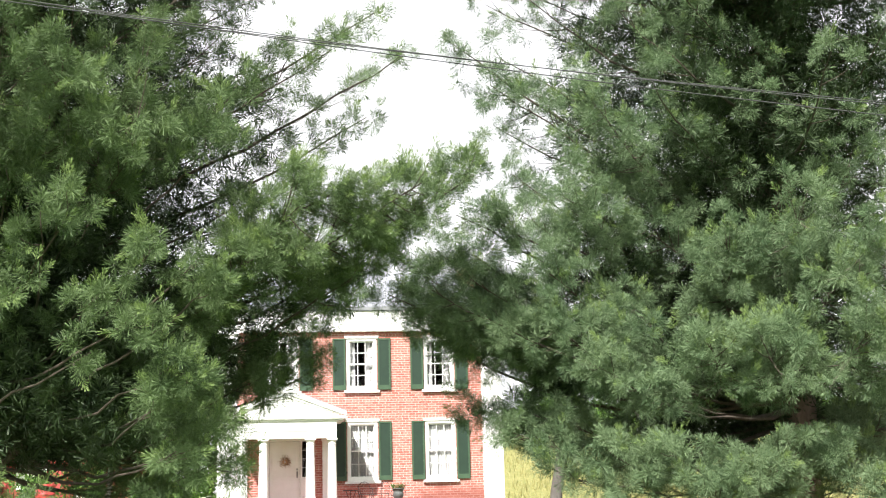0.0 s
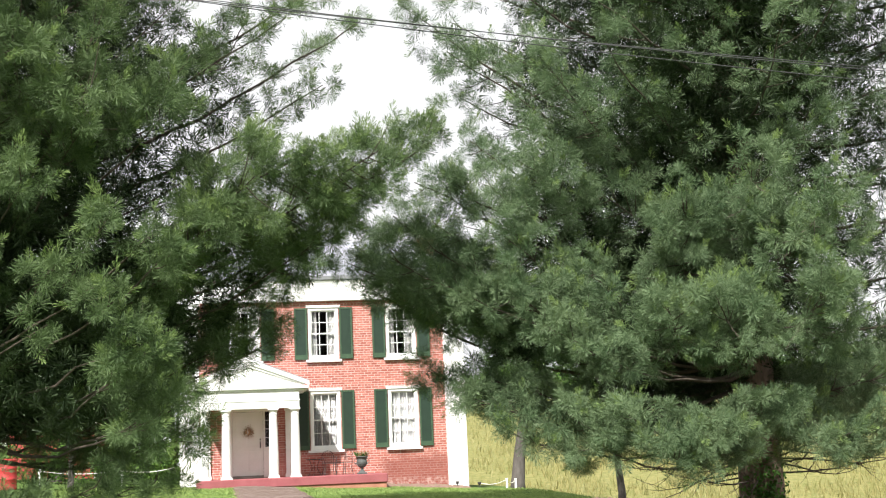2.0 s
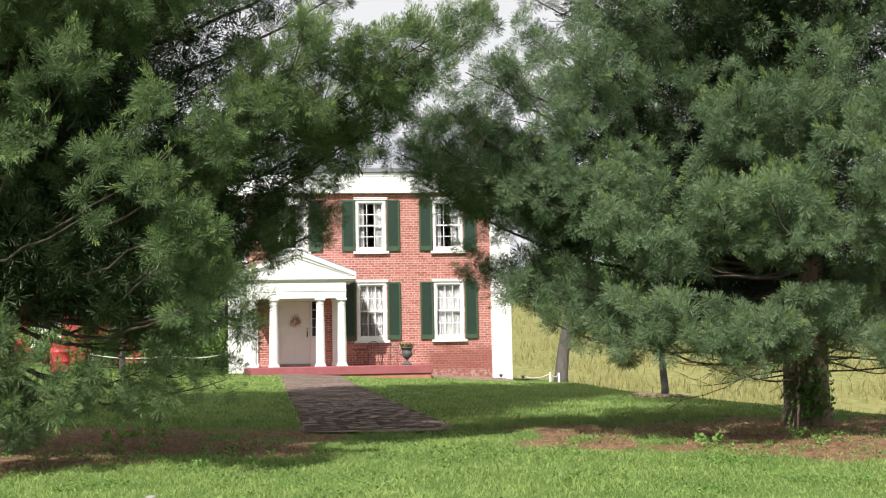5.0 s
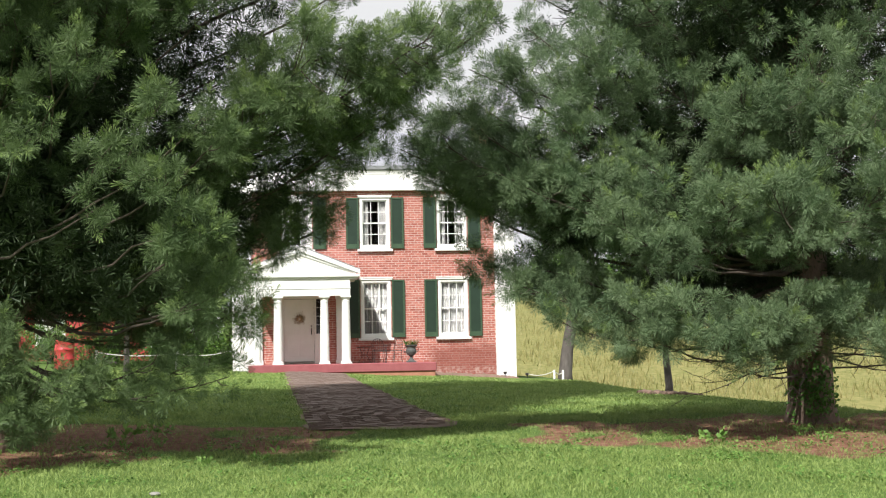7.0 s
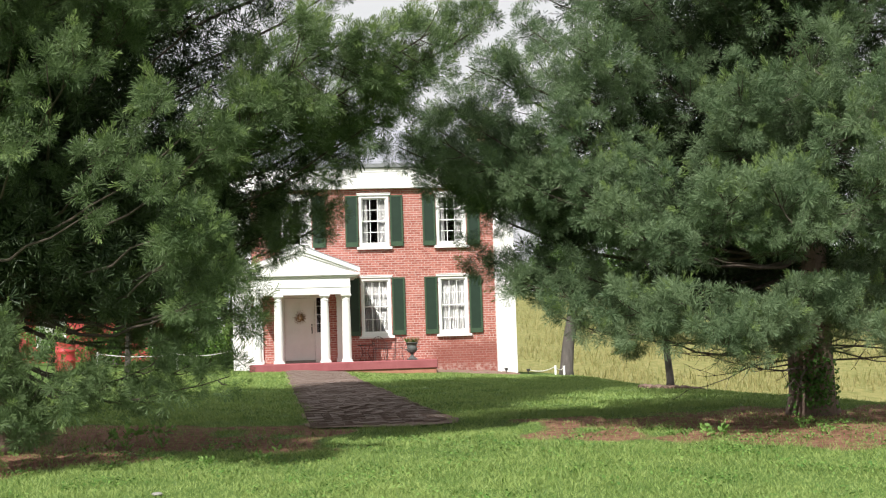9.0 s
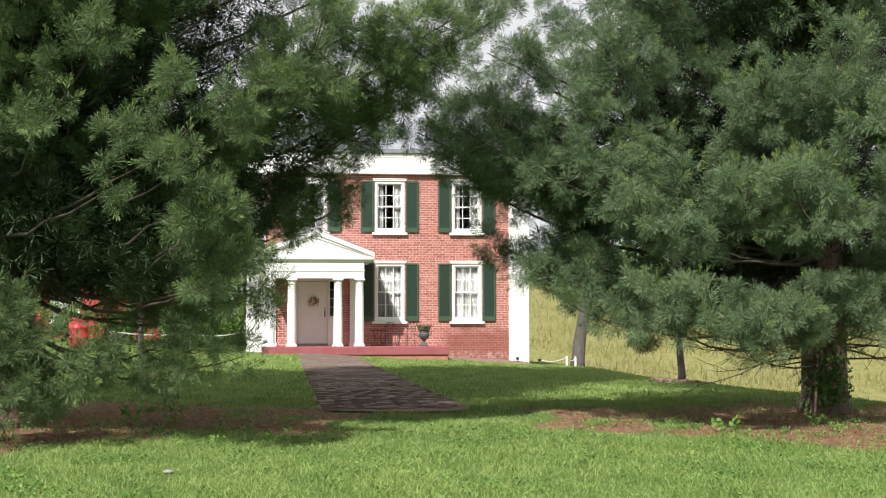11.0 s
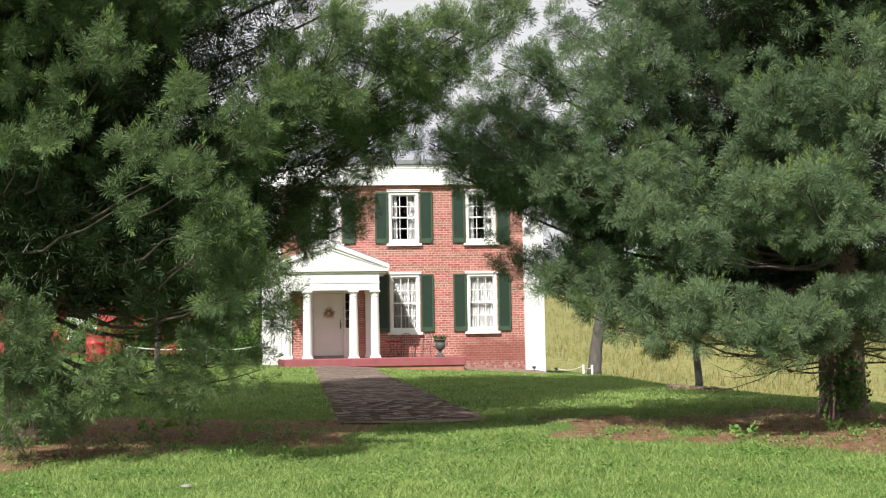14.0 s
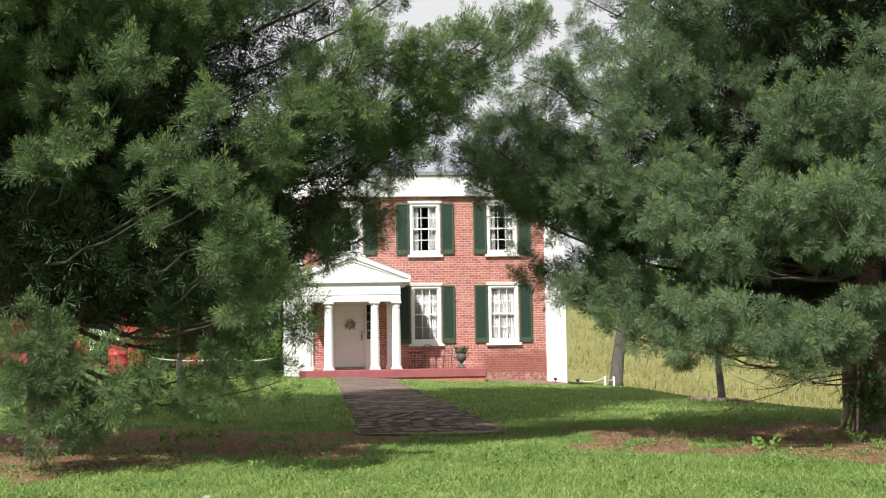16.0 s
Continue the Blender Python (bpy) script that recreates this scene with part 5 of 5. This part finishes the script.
for i, (x, y, h, r, s, c) in enumerate(((-12.0, 52.0, 11.0, 0.25, 4.2, 14000), (-8.2, 56.0, 10.0, 0.2, 3.8, 12000), (-16.5, 66.0, 13.0, 0.3, 5.2, 12000), (-24.0, 58.0, 12.0, 0.3, 5.0, 10000), (-4.0, 64.0, 11.0, 0.25, 4.2, 8000))):
    broadleaf(place_on(x, y), h, r, s, 70 + 3 * i, i != 1, "leafy green deciduous tree behind the lawn", 0.20, c, 0.16)
for i, (x, y) in enumerate(((-9.3, 47.0), (-11.5, 48.0), (-7.4, 46.5), (-14.0, 50.0))):
    sh = thing("shrub", place_on(x, y), 0, "dense green shrub at the lawn's edge", "shrub", "shrubs along the lawn")
    cs = [(math.cos(k * 1.3) * 0.6, math.sin(k * 1.3) * 0.4, 0.45 + 0.35 * (k % 3)) for k in range(7)]
    part("stem", tube(tube(bmesh.new(), [(0, 0, -0.1), (0.3, 0, 0.8)], 0.03, 5), [(0, 0, -0.1), (-0.3, 0.1, 0.9)], 0.03, 5), M_BARK_GREY, sh)
    leaves("foliage", cs, [0.55] * 7, 2600, 0.06, [M_LEAF, M_LEAF_DARK], 90 + i, sh)
# far woods on the hill's crest
cs, rs = [], []
rng = np.random.default_rng(77)
for k in range(130):
    x = rng.uniform(-70, 150)
    y = 232 + rng.uniform(-6, 14)
    h = rng.uniform(3, 8)
    for j in range(3):
        cs.append((x + rng.normal(0, 2), y, float(ground(x, y)) + h * rng.uniform(0.3, 0.9)))
        rs.append(rng.uniform(1.8, 3.4))
tagged(leaves("far_woods", cs, rs, 20000, 0.6, [M_LEAF_DARK, M_LEAF], 78), "distant green woods along the crest of the hill", "woods", kind="stuff")

# small solar light in the lawn, a flat stone in the grass
sol = thing("solar_light", place_on(-4.95, 23.0), 12, "small dark solar garden light standing in the lawn", "garden light")
part("spike", tube(bmesh.new(), [(0, 0, -0.05), (0, 0, 0.16)], 0.012, 6), M_IRON, sol)
hd = boxes((-0.10, 0.10, -0.012, 0.012, -0.07, 0.07), bevel=0.006)
head = part("panel", hd, M_PLASTIC, sol)
head.matrix_basis = pose(0, 0, 0.23, -25, 14, 0)
part("rim", boxes((-0.112, -0.101, -0.016, 0.016, -0.08, 0.08), (0.101, 0.112, -0.016, 0.016, -0.08, 0.08), (-0.10, 0.10, -0.016, 0.016, 0.071, 0.08), (-0.10, 0.10, -0.016, 0.016, -0.08, -0.071)), M_ROPE, head)
stb = bmesh.new()
bmesh.ops.create_icosphere(stb, subdivisions=2, radius=0.06)
for v in stb.verts:
    v.co = Vector((v.co.x * 0.8, v.co.y * 0.9, v.co.z * 0.3)) * (1 + 0.1 * noise.noise(v.co * 14))
stone = part("stepping_stone", stb, M_STONE, None, "flat pale stone lying in the grass")
stone.location = place_on(-2.12, 10.7, 0.014)
tagged(stone, category="stone")

# ---- overhead wires ----
for k, slope in enumerate((0.0, -0.013, 0.007)):
    pts = []
    for i in range(41):
        x = -14 + 28 * i / 40
        pts.append((x, 9.0 + 0.03 * k, 4.866 - 0.143 * x + 0.0041 * x * x + slope * (x + 2.0)))
    w = part("overhead_wire", tube(bmesh.new(), pts, 0.004, 5), M_WIRE, None, "thin black overhead wire strung before the trees")
    tagged(w, category="wire", group="overhead wires")

# ---- grass and weeds ----
def blades(name, n, x0, x1, y0, y1, h0, h1, width, seed, keep_bed=0.06):
    rng = np.random.default_rng(seed)
    x, y = rng.uniform(x0, x1, n), y0 + (y1 - y0) * rng.uniform(0, 1, n) ** 1.25
    patch = 0.5 + 0.5 * np.sin(x * 1.9 + 1.3 * np.sin(y * 1.1)) * np.sin(y * 2.3 + x)
    keep = rng.uniform(0, 1, n) > np.clip(bed_mask(x, y) * 1.7, 0, 1 - keep_bed)
    keep &= field_mask(x, y) < 0.3
    rel_s = (x - PATH_A.x) * along.x + (y - PATH_A.y) * along.y
    rel_w = (x - PATH_A.x) * across.x + (y - PATH_A.y) * across.y
    keep &= ~((rel_s > -0.1) & (rel_s < PATH_LEN) & (np.abs(rel_w) < PATH_W / 2 - 0.04 * rng.uniform(0, 2, n)))
    hx, hy = (x - HX) * math.cos(radians(HTURN)) + (y - HY) * math.sin(radians(HTURN)), -(x - HX) * math.sin(radians(HTURN)) + (y - HY) * math.cos(radians(HTURN))
    keep &= ~((hx > U0 - 0.1) & (hx < U1 + 0.1) & (hy > -0.15)) & ~((hx > -1.6) & (hx < 4.4) & (hy > -2.15)) & ~((hx > 4.3) & (hx < U1 + 0.1) & (hy > -0.85))
    x, y, patch = x[keep], y[keep], patch[keep]
    n = len(x)
    p = np.stack([x, y, ground(x, y) - 0.006], 1)
    a = rng.uniform(0, 6.283, n)
    s = np.stack([np.cos(a), np.sin(a), np.zeros(n)], 1) * (width * rng.uniform(0.6, 1.3, n))[:, None]
    h = (rng.uniform(h0, h1, n) * (0.7 + 0.6 * patch))[:, None]
    bend = rng.normal(0, 0.7, (n, 3))
    bend[:, 2] = 1.0
    tip = p + bend * h
    return soup(name, np.stack([p - s, p + s, tip], 1).reshape(-1, 3), [M_BLADE], None, None)


tagged(blades("lawn_grass", 240000, -5.5, 6.4, 8.8, 17.5, 0.02, 0.055, 0.0045, 101, 0.17), "short green lawn grass in sun and shade", "grass", kind="stuff")
tagged(blades("far_lawn_grass", 150000, -9.0, 6.5, 17.5, 41.5, 0.03, 0.06, 0.011, 102), "green lawn grass between the pines and the house", "grass", kind="stuff")


# tall dry grass on the hillside, clover in the mown lawn
rng = np.random.default_rng(103)
n_dry = 36000
dy = 50 + 130 * rng.uniform(0, 1, n_dry) ** 1.5
dx = dy * rng.uniform(0.06, 0.46, n_dry)
stand = (field_mask(dx, dy) > 0.5) & (np.sin(dx * 0.7 + 1.5 * np.sin(dy * 0.21)) + np.sin(dy * 0.4 + dx * 0.2) + rng.normal(0, 0.7, n_dry) > -0.2)
dx, dy = dx[stand], dy[stand]
foot = np.stack([dx, dy, ground(dx, dy) - 0.03], 1)
turned = rng.uniform(0, 6.283, len(dx))
wide = np.stack([np.cos(turned), np.sin(turned), 0 * turned], 1) * rng.uniform(0.02, 0.05, (len(dx), 1))
sway = rng.normal(0, 0.3, (len(dx), 3))
sway[:, 2] = 1.0
tagged(soup("meadow_grass", np.stack([foot - wide, foot + wide, foot + sway * rng.uniform(0.25, 0.7, (len(dx), 1))], 1).reshape(-1, 3), [M_DRY]), "tall dry yellow-green grass on the hillside field", "grass", kind="stuff")
n_clover, clumps = 9000, 170
cx, cy = rng.uniform(-5.2, 5.5, clumps), 8.9 + 5.6 * rng.uniform(0, 1, clumps) ** 1.2
pick = rng.integers(0, clumps, n_clover)
lx, ly = cx[pick] + rng.normal(0, 0.13, n_clover), cy[pick] + rng.normal(0, 0.16, n_clover)
mid = np.stack([lx, ly, ground(lx, ly) + rng.uniform(0.015, 0.05, n_clover)], 1)
turned, size = rng.uniform(0, 6.283, n_clover), rng.uniform(0.009, 0.019, (n_clover, 1))
e1 = np.stack([np.cos(turned), np.sin(turned), rng.normal(0, 0.35, n_clover)], 1) * size
e2 = np.stack([-np.sin(turned), np.cos(turned), rng.normal(0, 0.35, n_clover)], 1) * size * 0.8
tagged(soup("clover", np.stack([mid - e1, mid - e2, mid + e1, mid + e2], 1).reshape(-1, 3), [M_WEED, M_IVY], rng.integers(0, 2, n_clover), None, 4), "low clover and broad-leaved weeds in the lawn", "clover", kind="stuff")


def weed(x, y, size, seed):
    rng = np.random.default_rng(seed)
    t = thing("weed", place_on(x, y), rng.uniform(0, 360), "low leafy green weed in the bare soil", "weed", "weeds in the soil")
    vs = []
    for k in range(5):
        a = k * 1.26 + rng.uniform(0, 0.4)
        tip = np.array([math.cos(a) * size * 0.6, math.sin(a) * size * 0.6, size * rng.uniform(0.4, 1.0)])
        st = bmesh.new()
        tube(st, [(0, 0, -0.01), tuple(tip * 0.6), tuple(tip)], [0.004, 0.003, 0.002], 4)
        part("stem", st, M_WEED, t)
        for j in range(9):
            c = tip * rng.uniform(0.45, 1.05)
            d = unit(np.array([math.cos(a), math.sin(a), 0.3]) + rng.normal(0, 0.6, 3))
            b = unit(np.cross(d, rng.normal(0, 1, 3) + np.array([0, 0, 0.1])))
            ln = size * rng.uniform(0.22, 0.4)
            vs += [c, c + d * ln * 0.5 + b * ln * 0.32, c + d * ln, c + d * ln * 0.5 - b * ln * 0.32]
    soup("foliage", np.array(vs), [M_WEED], None, t, 4)
    return t


rng = np.random.default_rng(120)
for k in range(44):
    cx, cy, rx, ry = BEDS[k % 2]
    x, y = cx + rng.uniform(-0.95, 0.75) * rx * (1 if k % 2 else -1), cy - rng.uniform(0.1, 0.98) * ry
    weed(x, y, rng.uniform(0.05, 0.13), 130 + k)
weed(3.15, 13.55, 0.2, 200)
weed(-3.25, 14.6, 0.28, 201)
weed(-2.9, 14.8, 0.24, 202)

# ---- path bricks: the near ones each their own, the far ones joined ----
def brick_mesh(name, lx, ly, lz, material, seed, rough=0.004, taper=0.96):
    bm = boxes((-lx / 2, lx / 2, -ly / 2, ly / 2, -lz, 0.0))
    r = np.random.default_rng(seed)
    for v in bm.verts:
        v.co += Vector(r.normal(0, rough, 3))
        if v.co.z > -0.01:
            v.co.x *= taper
            v.co.y *= taper
    me = bpy.data.meshes.new(name)
    bm.to_mesh(me)
    bm.free()
    me.materials.append(material)
    return me


rng = np.random.default_rng(140)
pav = [brick_mesh("paver", 0.205, 0.098, 0.05, M_PATH, 300 + k) for k in range(5)]
yaw = math.atan2(across.y, across.x)
rest, count = [], 0
cube = np.array([[-1, -1, 0], [1, -1, 0], [1, 1, 0], [-1, 1, 0]], float) * 0.5
n_rows = int(PATH_LEN / 0.108)
per_row = int(PATH_W / 0.215)
for i in range(n_rows):
    for k in range(per_row):
        if rng.uniform() < (0.4 if i < 4 else 0.03):
            continue
        w = (k - (per_row - 1) / 2 + (0.25 if i % 2 else -0.25)) * 0.215
        q = PATH_A + along * (0.12 + i * 0.108) + across * w
        dz = 0.040 + rng.normal(0, 0.003)
        tilt = rng.normal(0, 0.8, 2)
        m = Matrix.Translation(place_on(q.x, q.y, dz)) @ Matrix.Rotation(yaw, 4, "Z") @ pose(0, 0, 0, tilt[0], tilt[1], rng.normal(0, 2.5))
        if count < 300:
            b = new("paver", pav[count % 5])
            b.parent = path_ob
            b.matrix_basis = m
            count += 1
        else:
            top = np.array([m @ Vector((c[0] * 0.2, c[1] * 0.095, 0)) for c in cube])
            low = np.array([m @ Vector((c[0] * 0.205, c[1] * 0.1, -0.04)) for c in cube])
            rest.append(top)
            for a in range(4):
                b2 = (a + 1) % 4
                rest.append(np.array([low[a], low[b2], top[b2], top[a]]))
far_pav = soup("far_pavers", np.concatenate(rest), [M_PATH], None, path_ob, 4)
tagged(far_pav, kind="stuff")

# ---- mulch along the foot of the wall ----
rng = np.random.default_rng(160)
mulch = bmesh.new()
NU, NV = 48, 12
rows_m = []
for i in range(NU + 1):
    u = 4.15 + (U1 - 4.15) * i / NU
    line = []
    for j in range(NV + 1):
        v = -0.006 - (0.95 - 0.25 * i / NU) * j / NV
        wx = HX + u * math.cos(radians(HTURN)) - v * math.sin(radians(HTURN))
        wy = HY + u * math.sin(radians(HTURN)) + v * math.cos(radians(HTURN))
        swell = (0.13 - 0.07 * i / NU) * math.cos(j / NV * math.pi / 2)
        line.append(mulch.verts.new((wx, wy, float(ground(wx, wy)) - 0.015 + swell + (rng.normal(0, 0.014) if j < NV else -0.02))))
    rows_m.append(line)
for i in range(NU):
    for j in range(NV):
        mulch.faces.new((rows_m[i][j], rows_m[i][j + 1], rows_m[i + 1][j + 1], rows_m[i + 1][j]))
bmesh.ops.recalc_face_normals(mulch, faces=mulch.faces)
tagged(part("mulch_bed", mulch, M_PATH_BED, None, "brown mulch along the foot of the brick wall"), category="mulch", kind="stuff")

# ---- wall bricks ----
rng = np.random.default_rng(150)
BL, BH, JO = 0.203, 0.0615, 0.0150
blocked = [(a - 0.012, b + 0.012, c - 0.01, d + 0.01) for a, b, c, d in openings]
full = [brick_mesh("brick", BL, BH, 0.02, M_BRICK, 400 + k, 0.0006, 0.985) for k in range(4)]
rest, count, row = [], 0, 0
z = -0.85
while z < WALL_TOP - 0.08:
    header = row % 7 == 6
    length = 0.096 if header else BL
    u = W0 - (0.1 if row % 2 else 0.0) * (0.5 if header else 1)
    while u < W1:
        a, b = max(u, W0 + 0.004), min(u + length, W1 - 0.004)
        spans = [(a, b)] if b - a > 0.02 else []
        for h in blocked:
            if h[2] < z + BH and h[3] > z:
                nxt = []
                for s0, s1 in spans:
                    if s1 <= h[0] or s0 >= h[1]:
                        nxt.append((s0, s1))
                        continue
                    if s0 < h[0] - 0.02:
                        nxt.append((s0, h[0]))
                    if s1 > h[1] + 0.02:
                        nxt.append((h[1], s1))
                spans = nxt
        for s0, s1 in spans:
            proud = 0.005 + rng.normal(0, 0.0012)
            if count < 300 and not header and s1 - s0 > BL - 0.002 and 3.3 < s0 < 6.3 and 2.8 < z < 3.75:
                ob = new("brick", full[count % 4])
                ob.parent = front_wall
                ob.matrix_basis = Matrix.Translation(((s0 + s1) / 2, -proud, z + BH / 2)) @ Matrix.Rotation(math.pi / 2, 4, "X")
                count += 1
            else:
                f = np.array([[s0 + 0.002, -proud, z + 0.002], [s1 - 0.002, -proud, z + 0.002], [s1 - 0.002, -proud, z + BH - 0.002], [s0 + 0.002, -proud, z + BH - 0.002]])
                g = np.array([[s0, 0.002, z], [s1, 0.002, z], [s1, 0.002, z + BH], [s0, 0.002, z + BH]])
                rest.append(f)
                for k in range(4):
                    k2 = (k + 1) % 4
                    rest.append(np.array([g[k], g[k2], f[k2], f[k]]))
        u += length + JO
    z += BH + JO
    row += 1
rest_ob = soup("bricks", np.concatenate(rest), [M_BRICK], None, front_wall, 4)
tagged(rest_ob, kind="stuff")
